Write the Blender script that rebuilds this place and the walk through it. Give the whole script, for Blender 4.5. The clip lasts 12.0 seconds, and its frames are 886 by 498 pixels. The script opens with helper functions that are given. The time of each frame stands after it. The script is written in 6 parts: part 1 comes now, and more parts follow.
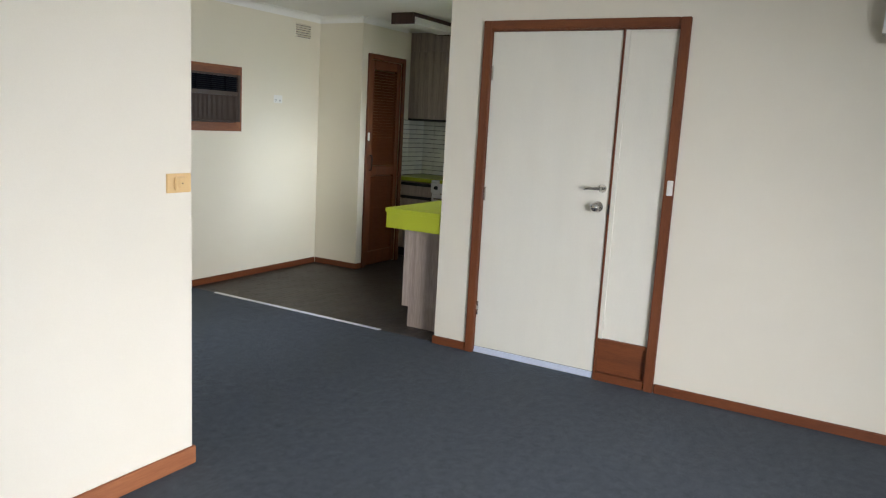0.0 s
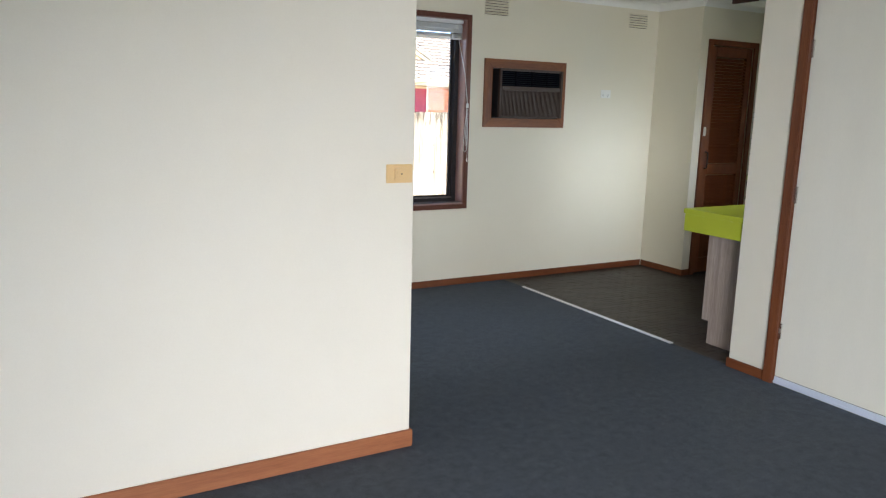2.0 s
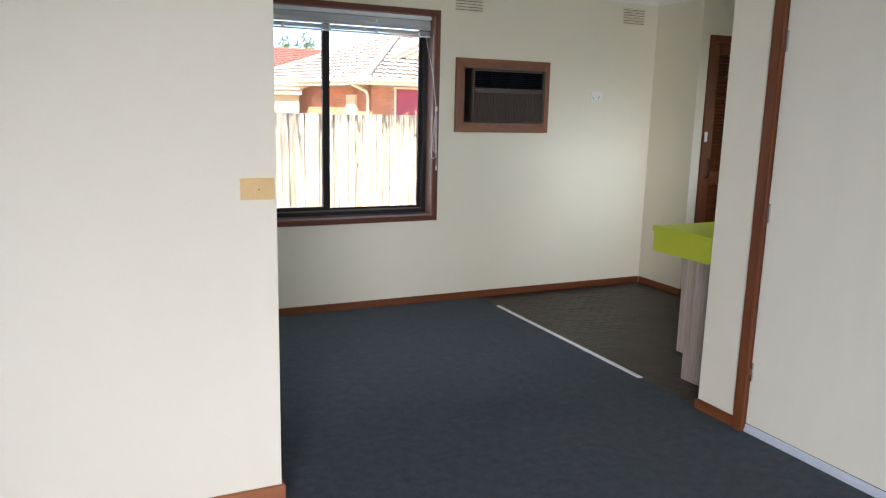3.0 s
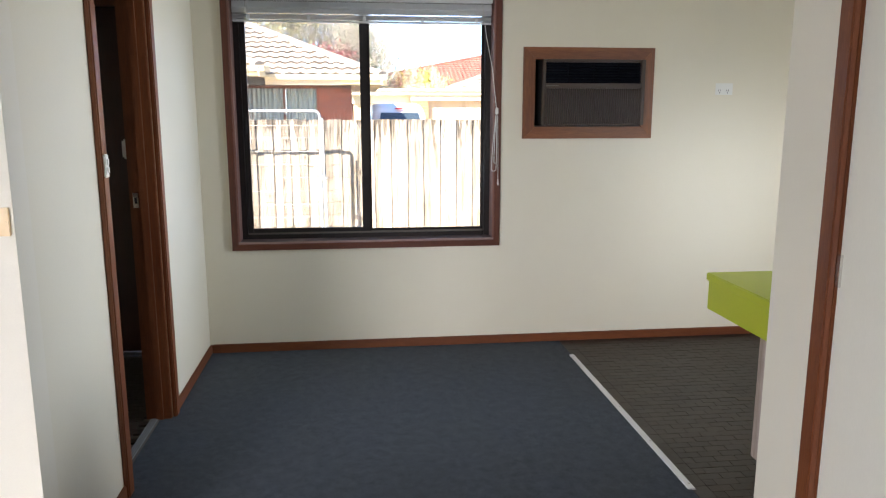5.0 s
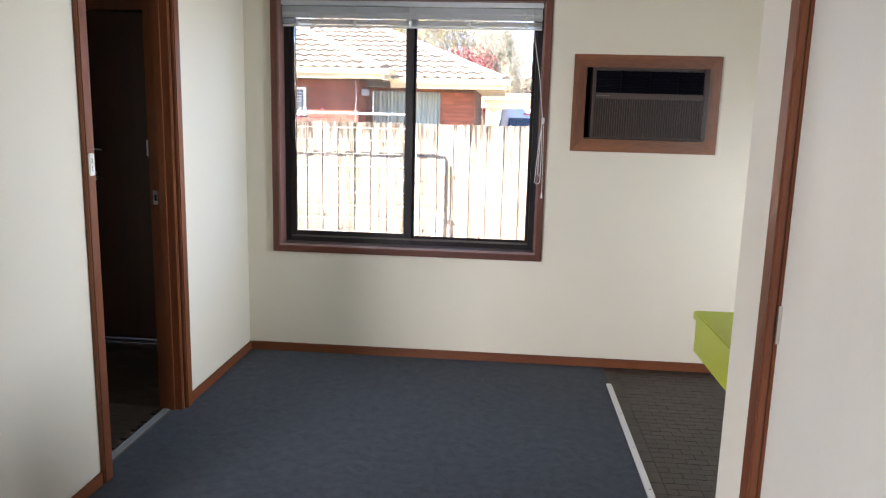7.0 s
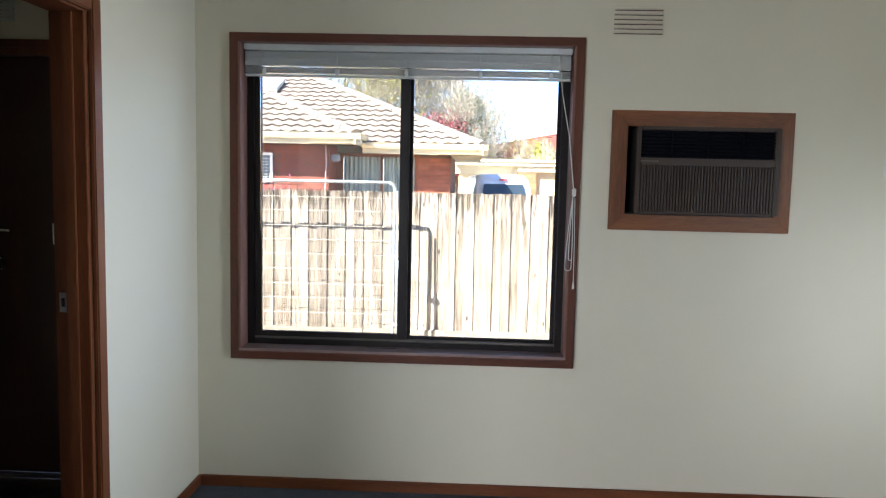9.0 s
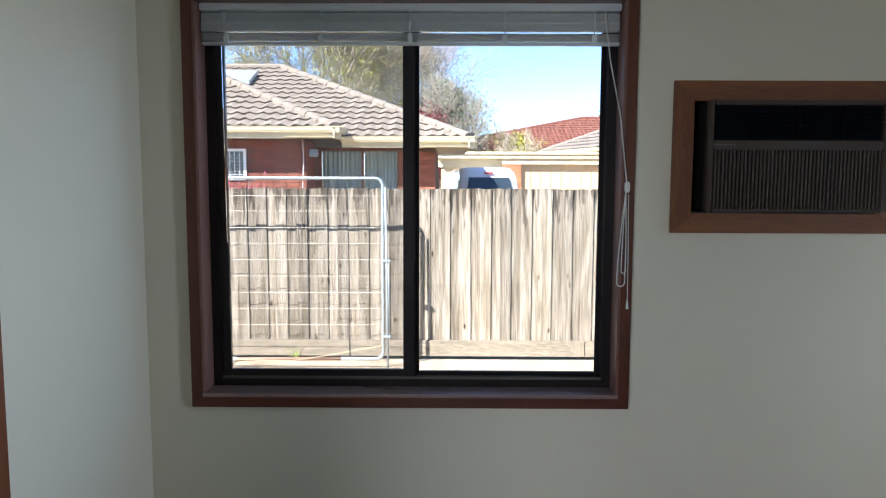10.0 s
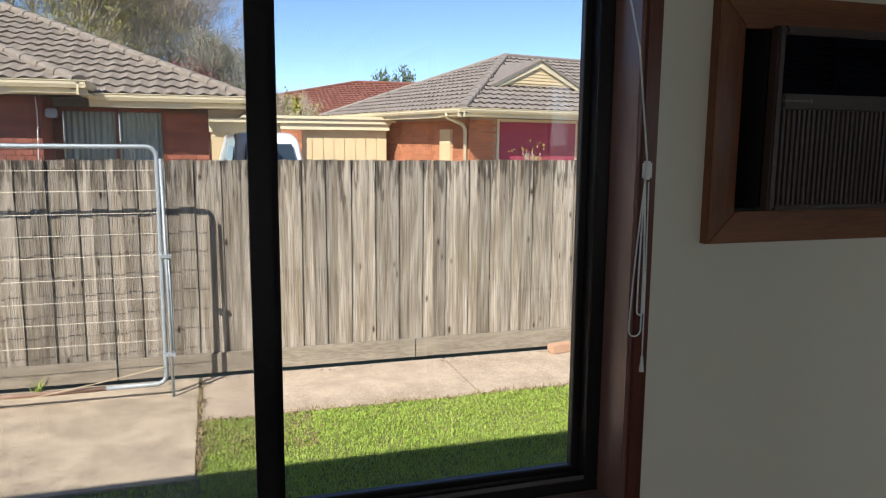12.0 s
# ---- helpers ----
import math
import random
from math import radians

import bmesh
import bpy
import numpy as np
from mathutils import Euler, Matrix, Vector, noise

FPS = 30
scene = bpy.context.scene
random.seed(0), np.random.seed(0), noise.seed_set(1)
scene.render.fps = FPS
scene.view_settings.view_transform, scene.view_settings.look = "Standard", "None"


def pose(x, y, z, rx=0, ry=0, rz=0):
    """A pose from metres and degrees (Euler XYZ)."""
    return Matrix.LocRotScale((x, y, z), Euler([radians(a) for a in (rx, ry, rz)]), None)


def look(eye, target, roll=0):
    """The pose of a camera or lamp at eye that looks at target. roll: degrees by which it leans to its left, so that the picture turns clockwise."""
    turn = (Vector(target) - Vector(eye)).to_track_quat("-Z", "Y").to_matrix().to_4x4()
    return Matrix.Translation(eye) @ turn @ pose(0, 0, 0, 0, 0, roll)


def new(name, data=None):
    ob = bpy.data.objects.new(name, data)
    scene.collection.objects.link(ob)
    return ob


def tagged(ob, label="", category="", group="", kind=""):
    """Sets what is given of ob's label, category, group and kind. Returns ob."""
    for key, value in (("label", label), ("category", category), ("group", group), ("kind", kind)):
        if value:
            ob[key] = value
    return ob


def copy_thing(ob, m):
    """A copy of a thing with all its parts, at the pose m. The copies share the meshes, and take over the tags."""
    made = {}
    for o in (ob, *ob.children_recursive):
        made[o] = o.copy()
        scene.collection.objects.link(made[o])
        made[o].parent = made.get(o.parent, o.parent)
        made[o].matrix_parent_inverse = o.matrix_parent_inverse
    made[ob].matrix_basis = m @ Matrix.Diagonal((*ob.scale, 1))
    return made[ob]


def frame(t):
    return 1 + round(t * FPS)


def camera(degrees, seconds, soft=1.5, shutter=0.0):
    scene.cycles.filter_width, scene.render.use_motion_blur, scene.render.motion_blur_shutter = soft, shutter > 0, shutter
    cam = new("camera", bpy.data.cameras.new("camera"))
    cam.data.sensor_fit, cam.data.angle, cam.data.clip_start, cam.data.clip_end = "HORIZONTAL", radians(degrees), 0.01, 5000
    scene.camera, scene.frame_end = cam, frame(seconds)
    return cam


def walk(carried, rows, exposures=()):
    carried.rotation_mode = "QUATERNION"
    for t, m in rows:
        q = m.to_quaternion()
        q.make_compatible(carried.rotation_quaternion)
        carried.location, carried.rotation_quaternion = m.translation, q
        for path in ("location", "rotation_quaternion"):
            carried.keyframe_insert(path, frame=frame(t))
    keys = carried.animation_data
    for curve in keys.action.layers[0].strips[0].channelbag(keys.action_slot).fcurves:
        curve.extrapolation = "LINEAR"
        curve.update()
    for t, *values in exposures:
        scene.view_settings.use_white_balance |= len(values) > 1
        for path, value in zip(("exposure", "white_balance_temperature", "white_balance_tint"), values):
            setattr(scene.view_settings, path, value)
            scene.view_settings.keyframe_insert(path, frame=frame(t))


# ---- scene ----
cam = camera(61.9, 12.0, soft=1.2)
PATH = [
    (0, (-2.013, -4.923, 1.499), (-0.302, -3.942, 1.163), 3.2),
    (0.5, (-2.087, -5.135, 1.505), (-0.579, -3.871, 1.145), 1.8),
    (1, (-1.97, -5.282, 1.514), (-0.737, -3.752, 1.143), 1.1),
    (1.5, (-1.72, -5.363, 1.499), (-0.695, -3.688, 1.12), 1.0),
    (2, (-1.337, -5.28, 1.479), (-0.371, -3.57, 1.102), 1.5),
    (2.5, (-0.929, -5.233, 1.489), (-0.003, -3.501, 1.11), 0.6),
    (3, (-0.524, -5.155, 1.497), (0.318, -3.38, 1.125), 1.4),
    (3.2, (-0.365, -5.094, 1.489), (0.457, -3.307, 1.128), 1.6),
    (4.8, (0.812, -4.675, 1.487), (1.095, -2.732, 1.103), 0.1),
    (5, (0.945, -4.59, 1.491), (1.177, -2.638, 1.126), -0.0),
    (5.5, (1.223, -4.458, 1.482), (1.249, -2.499, 1.081), 1.8),
    (6, (1.37, -4.383, 1.457), (1.314, -2.48, 0.847), -0.0),
    (6.5, (1.521, -4.437, 1.468), (1.402, -2.53, 0.881), 1.1),
    (7, (1.608, -4.46, 1.52), (1.451, -2.5, 1.161), 1.5),
    (7.2, (1.573, -4.46, 1.481), (1.434, -2.487, 1.192), 1.4),
    (8.8, (1.356, -3.674, 1.517), (1.279, -1.684, 1.326), 1.1),
    (9, (1.34, -3.517, 1.54), (1.268, -1.527, 1.354), 1.3),
    (9.5, (1.259, -3.138, 1.525), (1.195, -1.147, 1.346), 0.8),
    (10, (1.164, -2.76, 1.539), (1.15, -0.77, 1.338), 0.2),
    (10.5, (1.13, -2.381, 1.541), (1.152, -0.396, 1.303), 1.3),
    (11, (1.02, -2.046, 1.532), (1.102, -0.067, 1.254), 0.9),
    (11.5, (0.92, -1.723, 1.541), (1.169, 0.24, 1.25), 0.2),
    (12, (0.917, -1.438, 1.553), (1.509, 0.451, 1.265), 0.5),
]
EXPOSURES = [(0.0, 3.44, 6450, 11), (2.5, 3.22, 6300, 10), (3.2, 3.18, 6400, 13), (5.0, 3.32, 6550, 14), (6.3, 3.7, 6500, 15), (7.2, 3.45, 6500, 17), (8.8, 3.07, 6250, 11), (9.0, 2.95, 6200, 11), (9.5, 2.65, 6050, 10), (10.0, 2.25, 5950, 10), (10.5, 1.8, 5850, 10), (11.0, 1.53, 5950, 9), (11.5, 1.42, 6150, 10), (12.0, 1.26, 6300, 10)]
walk(cam, [(t, look(eye, target, roll)) for t, eye, target, roll in PATH], EXPOSURES)

# ---- light ----
SUN_WAY = Vector((0.36, 0.40, -0.49)).normalized()
world = bpy.data.worlds.new("world")
scene.world = world
world.use_nodes = True
sky = world.node_tree.nodes.new("ShaderNodeTexSky")
sky.sky_type = "NISHITA"
sky.sun_disc = False
sky.altitude, sky.air_density, sky.dust_density, sky.ozone_density = 2500, 0.85, 0.0, 4.0
sky.sun_elevation = math.asin(-SUN_WAY.z)
sky.sun_rotation = math.atan2(-SUN_WAY.x, -SUN_WAY.y)
back = world.node_tree.nodes["Background"]
back.inputs["Strength"].default_value = 0.082
world.node_tree.links.new(sky.outputs["Color"], back.inputs["Color"])

sun = new("sun", bpy.data.lights.new("sun", "SUN"))
sun.data.energy, sun.data.angle, sun.data.color = 3.5, radians(0.53), (1.0, 0.94, 0.84)
sun.matrix_basis = look((0, 0, 20), Vector((0, 0, 20)) + SUN_WAY)


def window_light(name, place, target, width, height, watts, colour, spread):
    """Sky light that comes in through an opening."""
    lamp = new(name, bpy.data.lights.new(name, "AREA"))
    lamp.data.shape, lamp.data.size, lamp.data.size_y = "RECTANGLE", width, height
    lamp.data.energy, lamp.data.color, lamp.data.spread = watts, colour, radians(spread)
    lamp.matrix_basis = look(place, target)
    return lamp


window_light("living_window_light", (-1.78, -7.24, 1.25), (0.76, -3.32, -0.75), 1.5, 1.7, 9.0, (0.94, 0.955, 1.0), 92)
window_light("side_window_light", (5.4, -2.08, 1.58), (0.02, -1.15, 1.05), 0.6, 0.8, 1.65, (0.8, 0.9, 1.0), 48)
window_light("kitchen_window_light", (3.45, -2.42, 1.65), (3.35, 0.0, 0.85), 1.1, 0.6, 0.24, (0.84, 0.92, 1.0), 44)
# Added wide fill lamp in the same opening, to brighten kitchen and north wall.
window_light("kitchen_fill_light", (3.6, -2.44, 1.6), (3.2, 0.0, 0.9), 1.4, 0.7, 0.24, (0.9, 0.95, 1.0), 130)


# ---- materials ----
def node_material(name):
    m = bpy.data.materials.new(name)
    m.use_nodes = True
    return m, m.node_tree, m.node_tree.nodes["Principled BSDF"]


def surface(name, colour, rough=0.6, vary=0.12, scale=3.0, fine=60.0, bump=0.1, metal=0.0, stretch=(1, 1, 1),
            dark=None, contrast=(0.35, 0.7), coat=0.0, piece=0.0, distance=0.004, island=False, crisp=0.5):
    """Base colour broken up at two scales, with fine relief. dark: a second colour for stains and grain; piece: change from piece to piece."""
    m, tree, shader = node_material(name)
    n, link = tree.nodes, tree.links.new
    place = n.new("ShaderNodeTexCoord")
    turn = n.new("ShaderNodeMapping")
    turn.inputs["Scale"].default_value = stretch
    link(place.outputs["Object"], turn.inputs["Vector"])
    info = n.new("ShaderNodeNewGeometry" if island else "ShaderNodeObjectInfo")
    chance = info.outputs["Random Per Island" if island else "Random"]
    if piece:
        shift = n.new("ShaderNodeVectorMath")
        shift.operation = "SCALE"
        shift.inputs[0].default_value = (37.0, 19.0, 23.0)
        link(chance, shift.inputs["Scale"])
        link(shift.outputs[0], turn.inputs["Location"])
    large = n.new("ShaderNodeTexNoise")
    large.inputs["Scale"].default_value, large.inputs["Detail"].default_value = scale, 5
    small = n.new("ShaderNodeTexNoise")
    small.inputs["Scale"].default_value, small.inputs["Detail"].default_value = fine, 4
    large.inputs["Roughness"].default_value = crisp
    for t in (large, small):
        link(turn.outputs["Vector"], t.inputs["Vector"])
    both = n.new("ShaderNodeMath")
    both.operation = "MULTIPLY_ADD"
    both.inputs[1].default_value = 0.45
    link(small.outputs["Fac"], both.inputs[0])
    half = n.new("ShaderNodeMath")
    half.operation = "MULTIPLY"
    half.inputs[1].default_value = 0.55
    link(large.outputs["Fac"], half.inputs[0])
    link(half.outputs[0], both.inputs[2])
    ramp = n.new("ShaderNodeValToRGB")
    low = dark if dark else tuple(c * (1 - vary) for c in colour)
    high = colour if dark else tuple(min(1.0, c * (1 + vary)) for c in colour)
    ramp.color_ramp.elements[0].position, ramp.color_ramp.elements[1].position = contrast
    ramp.color_ramp.elements[0].color, ramp.color_ramp.elements[1].color = (*low, 1), (*high, 1)
    link(both.outputs[0], ramp.inputs["Fac"])
    out = ramp.outputs["Color"]
    if piece:
        hsv = n.new("ShaderNodeHueSaturation")
        span = n.new("ShaderNodeMapRange")
        span.inputs["To Min"].default_value, span.inputs["To Max"].default_value = 1 - piece, 1 + piece
        link(chance, span.inputs["Value"])
        link(span.outputs[0], hsv.inputs["Value"])
        link(out, hsv.inputs["Color"])
        out = hsv.outputs["Color"]
    link(out, shader.inputs["Base Color"])
    shader.inputs["Metallic"].default_value = metal
    rr = n.new("ShaderNodeMapRange")
    rr.inputs["To Min"].default_value, rr.inputs["To Max"].default_value = max(0.03, rough - 0.08), min(1.0, rough + 0.08)
    link(large.outputs["Fac"], rr.inputs["Value"])
    link(rr.outputs[0], shader.inputs["Roughness"])
    if coat:
        shader.inputs["Coat Weight"].default_value, shader.inputs["Coat Roughness"].default_value = coat, 0.15
    if bump:
        b = n.new("ShaderNodeBump")
        b.inputs["Strength"].default_value, b.inputs["Distance"].default_value = bump, distance
        link(both.outputs[0], b.inputs["Height"])
        link(b.outputs["Normal"], shader.inputs["Normal"])
    return m


LIVING_PAINT = surface("living_paint", (0.76, 0.71, 0.595), 0.6, 0.025, 1.2, 220, 0.05)
DINING_PAINT = surface("dining_paint", (0.745, 0.69, 0.555), 0.6, 0.025, 1.2, 220, 0.05)
CEILING_PAINT = surface("ceiling_paint", (0.82, 0.81, 0.77), 0.8, 0.02, 1.5, 260, 0.06)
TRIM_WHITE = surface("trim_white", (0.80, 0.80, 0.77), 0.5, 0.02, 2, 120, 0.03)
TIMBER = surface("stained_timber", (0.215, 0.065, 0.018), 0.5, 0.2, 2.0, 26, 0.08, stretch=(9, 9, 0.7), dark=(0.115, 0.03, 0.010), coat=0.03)
TIMBER_ALONG_X = surface("stained_timber_x", (0.215, 0.065, 0.018), 0.5, 0.2, 2.0, 26, 0.08, stretch=(0.7, 9, 9), dark=(0.115, 0.03, 0.010), coat=0.03)
TIMBER_ALONG_Y = surface("stained_timber_y", (0.215, 0.065, 0.018), 0.5, 0.2, 2.0, 26, 0.08, stretch=(9, 0.7, 9), dark=(0.115, 0.03, 0.010), coat=0.03)
DARK_DOOR = surface("dark_door_timber", (0.065, 0.02, 0.011), 0.4, 0.2, 2.0, 30, 0.06, stretch=(8, 8, 0.6), dark=(0.035, 0.012, 0.007))
DOOR_PAINT = surface("door_paint", (0.765, 0.735, 0.64), 0.42, 0.03, 2.0, 90, 0.05, stretch=(4, 4, 0.7))
CARPET = surface("carpet", (0.074, 0.089, 0.11), 0.97, 0.2, 20, 420, 0.9, dark=(0.02, 0.0245, 0.032), contrast=(0.35, 0.65), distance=0.006, crisp=0.8)
pile = CARPET.node_tree.nodes["Principled BSDF"]
pile.inputs["Sheen Weight"].default_value, pile.inputs["Sheen Roughness"].default_value = 0.07, 0.35
pile.inputs["Sheen Tint"].default_value = (0.7, 0.8, 1.0, 1)
FLOOR_TILE = surface("floor_tile", (0.055, 0.039, 0.029), 0.5, 0.3, 5, 70, 0.5, piece=0.22, dark=(0.032, 0.025, 0.021))
GROUT = surface("grout", (0.17, 0.15, 0.135), 0.9, 0.3, 8, 120, 0.3)
AC_TIMBER_X = surface("orange_timber_x", (0.28, 0.098, 0.03), 0.5, 0.2, 2.0, 26, 0.08, stretch=(0.7, 9, 9), dark=(0.145, 0.046, 0.017), coat=0.08)
AC_TIMBER = surface("orange_timber", (0.28, 0.098, 0.03), 0.5, 0.2, 2.0, 26, 0.08, stretch=(9, 9, 0.7), dark=(0.145, 0.046, 0.017), coat=0.08)
# Reveal and sill: skylight put into a paler base colour and a stronger coat.
SKYLIT_REVEAL = surface("skylit_reveal_timber", (0.3, 0.15, 0.115), 0.38, 0.2, 2.0, 26, 0.06, stretch=(9, 9, 0.7), dark=(0.2, 0.095, 0.072), coat=0.4)
SKYLIT_SILL = surface("skylit_sill_timber", (0.36, 0.25, 0.235), 0.3, 0.2, 2.0, 26, 0.06, stretch=(0.7, 9, 9), dark=(0.25, 0.165, 0.15), coat=1.0)
SKYLIT_SILL.node_tree.nodes["Principled BSDF"].inputs["Coat IOR"].default_value = 1.9
FRAME_TIMBER_X = surface("window_timber_x", (0.17, 0.046, 0.022), 0.45, 0.2, 2.0, 26, 0.08, stretch=(0.7, 9, 9), dark=(0.08, 0.024, 0.013), coat=0.1)
FRAME_TIMBER = surface("window_timber", (0.17, 0.046, 0.022), 0.45, 0.2, 2.0, 26, 0.08, stretch=(9, 9, 0.7), dark=(0.08, 0.024, 0.013), coat=0.1)
# Lit copy of the stained timber: the brightness of falling light is in its colour.
LIT_BASE_TIMBER_X = surface("lit_baseboard_timber", (0.38, 0.145, 0.06), 0.5, 0.2, 2.0, 26, 0.08, stretch=(0.7, 9, 9), dark=(0.24, 0.08, 0.032))
PANTRY_TIMBER = surface("pantry_timber", (0.2, 0.058, 0.017), 0.45, 0.2, 2.0, 26, 0.08, stretch=(9, 9, 0.7), dark=(0.11, 0.03, 0.01), coat=0.05)
# Aluminium with the blue of reflected daylight mixed into its base colour.
SEAL_STRIP = surface("daylit_strip", (0.66, 0.70, 0.80), 0.4, 0.05, 6, 120, 0.05, metal=0.2)
LIME = surface("lime_laminate", (0.42, 0.47, 0.025), 0.32, 0.05, 2, 140, 0.03)
LAMINATE = surface("wood_laminate", (0.52, 0.42, 0.355), 0.42, 0.2, 1.6, 18, 0.03, stretch=(14, 14, 0.55), dark=(0.29, 0.225, 0.19), contrast=(0.38, 0.62))
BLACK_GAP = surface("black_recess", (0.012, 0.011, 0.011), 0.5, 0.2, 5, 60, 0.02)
BRONZE = surface("bronze_aluminium", (0.027, 0.023, 0.023), 0.35, 0.2, 4, 90, 0.03, metal=0.5)
STEEL = surface("satin_steel", (0.62, 0.6, 0.57), 0.25, 0.08, 6, 150, 0.03, metal=1.0)
ALUMINIUM = surface("aluminium_strip", (0.8, 0.8, 0.83), 0.35, 0.06, 6, 120, 0.05, metal=0.4)
DULL_METAL = surface("dull_metal", (0.16, 0.145, 0.13), 0.6, 0.2, 6, 120, 0.05, metal=0.6)
WHITE_PLASTIC = surface("white_plastic", (0.78, 0.77, 0.72), 0.35, 0.03, 6, 100, 0.02)
BEIGE_PLASTIC = surface("beige_plastic", (0.72, 0.50, 0.24), 0.4, 0.04, 6, 100, 0.02)
WHITE_ENAMEL = surface("white_enamel", (0.8, 0.8, 0.78), 0.2, 0.02, 6, 90, 0.01)
SLAT = surface("blind_slat", (0.72, 0.74, 0.75), 0.35, 0.04, 5, 80, 0.02)
CORD = surface("cord", (0.75, 0.74, 0.7), 0.8, 0.06, 20, 300, 0.1)
AC_BROWN = surface("brown_plastic", (0.052, 0.03, 0.02), 0.5, 0.12, 4, 120, 0.05)
AC_DARK = surface("dark_louvre", (0.004, 0.005, 0.009), 0.9, 0.2, 6, 120, 0.05)
AC_DARK.node_tree.nodes["Principled BSDF"].inputs["Specular IOR Level"].default_value = 0.12
WALL_TILE = surface("wall_tile", (0.8, 0.79, 0.74), 0.18, 0.05, 5, 80, 0.02, piece=0.05)
DARK_GROUT = surface("dark_grout", (0.03, 0.027, 0.025), 0.9, 0.2, 8, 120, 0.1)
DIFFUSER = surface("lamp_diffuser", (0.82, 0.82, 0.78), 0.4, 0.03, 6, 90, 0.02)


def paling_wood():
    """Grey weathered softwood: long grain, dark knots, and black weather streaks that run down from the top."""
    m, tree_, shader = node_material("weathered_paling")
    n, link = tree_.nodes, tree_.links.new
    place, info = n.new("ShaderNodeTexCoord"), n.new("ShaderNodeObjectInfo")
    shift = n.new("ShaderNodeVectorMath")
    shift.operation = "SCALE"
    shift.inputs[0].default_value = (31.0, 17.0, 23.0)
    link(info.outputs["Random"], shift.inputs["Scale"])

    def mapped(scale):
        t = n.new("ShaderNodeMapping")
        t.inputs["Scale"].default_value = scale
        link(place.outputs["Object"], t.inputs["Vector"])
        link(shift.outputs[0], t.inputs["Location"])
        return t.outputs["Vector"]

    def noise_(scale, vector, detail=5):
        t = n.new("ShaderNodeTexNoise")
        t.inputs["Scale"].default_value, t.inputs["Detail"].default_value = scale, detail
        link(vector, t.inputs["Vector"])
        return t.outputs["Fac"]

    def ramp(fac, p0, c0, p1, c1):
        t = n.new("ShaderNodeValToRGB")
        t.color_ramp.elements[0].position, t.color_ramp.elements[0].color = p0, (*c0, 1)
        t.color_ramp.elements[1].position, t.color_ramp.elements[1].color = p1, (*c1, 1)
        link(fac, t.inputs["Fac"])
        return t.outputs["Color"]

    def mix(kind, fac, a, b):
        t = n.new("ShaderNodeMix")
        t.data_type, t.blend_type = "RGBA", kind
        link(a, t.inputs["A"])
        if hasattr(b, "links"):
            link(b, t.inputs["B"])
        else:
            t.inputs["B"].default_value = (*b, 1)
        if hasattr(fac, "links"):
            link(fac, t.inputs["Factor"])
        else:
            t.inputs["Factor"].default_value = fac
        return t.outputs["Result"]

    grain = noise_(3.0, mapped((70, 70, 1.1)), 9)
    colour = ramp(grain, 0.36, (0.23, 0.195, 0.155), 0.58, (0.48, 0.42, 0.34))
    broad = noise_(1.6, mapped((10, 10, 1.0)), 7)
    colour = mix("MULTIPLY", 0.8, colour, ramp(broad, 0.36, (0.5, 0.46, 0.39), 0.6, (1.0, 1.0, 1.0)))
    knots = n.new("ShaderNodeTexVoronoi")
    knots.inputs["Scale"].default_value = 3.1
    link(mapped((2.6, 1.0, 1.0)), knots.inputs["Vector"])
    colour = mix("MULTIPLY", 1.0, colour, ramp(knots.outputs["Distance"], 0.05, (0.12, 0.08, 0.05), 0.13, (1.0, 1.0, 1.0)))
    height = n.new("ShaderNodeSeparateXYZ")
    link(place.outputs["Object"], height.inputs[0])
    streak = noise_(2.6, mapped((13, 13, 1.5)), 3)
    frayed = noise_(8.0, mapped((22, 22, 2.2)), 6)
    span = n.new("ShaderNodeMapRange")
    span.inputs["From Min"].default_value, span.inputs["From Max"].default_value = 0.9, 1.5
    span.inputs["To Min"].default_value, span.inputs["To Max"].default_value = -0.2, 0.12
    link(height.outputs["Z"], span.inputs["Value"])
    both = n.new("ShaderNodeMath")
    both.operation = "ADD"
    link(streak, both.inputs[0])
    link(span.outputs[0], both.inputs[1])
    edge = n.new("ShaderNodeMath")
    edge.operation = "MULTIPLY_ADD"
    edge.inputs[1].default_value = 0.3
    link(frayed, edge.inputs[0])
    link(both.outputs[0], edge.inputs[2])
    colour = mix("MULTIPLY", 1.0, colour, ramp(edge.outputs[0], 0.69, (1.0, 1.0, 1.0), 0.8, (0.3, 0.28, 0.26)))
    hsv = n.new("ShaderNodeHueSaturation")
    tone = n.new("ShaderNodeMapRange")
    tone.inputs["To Min"].default_value, tone.inputs["To Max"].default_value = 0.7, 1.22
    link(info.outputs["Random"], tone.inputs["Value"])
    link(tone.outputs[0], hsv.inputs["Value"])
    link(colour, hsv.inputs["Color"])
    link(hsv.outputs["Color"], shader.inputs["Base Color"])
    shader.inputs["Roughness"].default_value = 0.9
    b = n.new("ShaderNodeBump")
    b.inputs["Strength"].default_value, b.inputs["Distance"].default_value = 1.0, 0.008
    link(grain, b.inputs["Height"])
    link(b.outputs["Normal"], shader.inputs["Normal"])
    return m


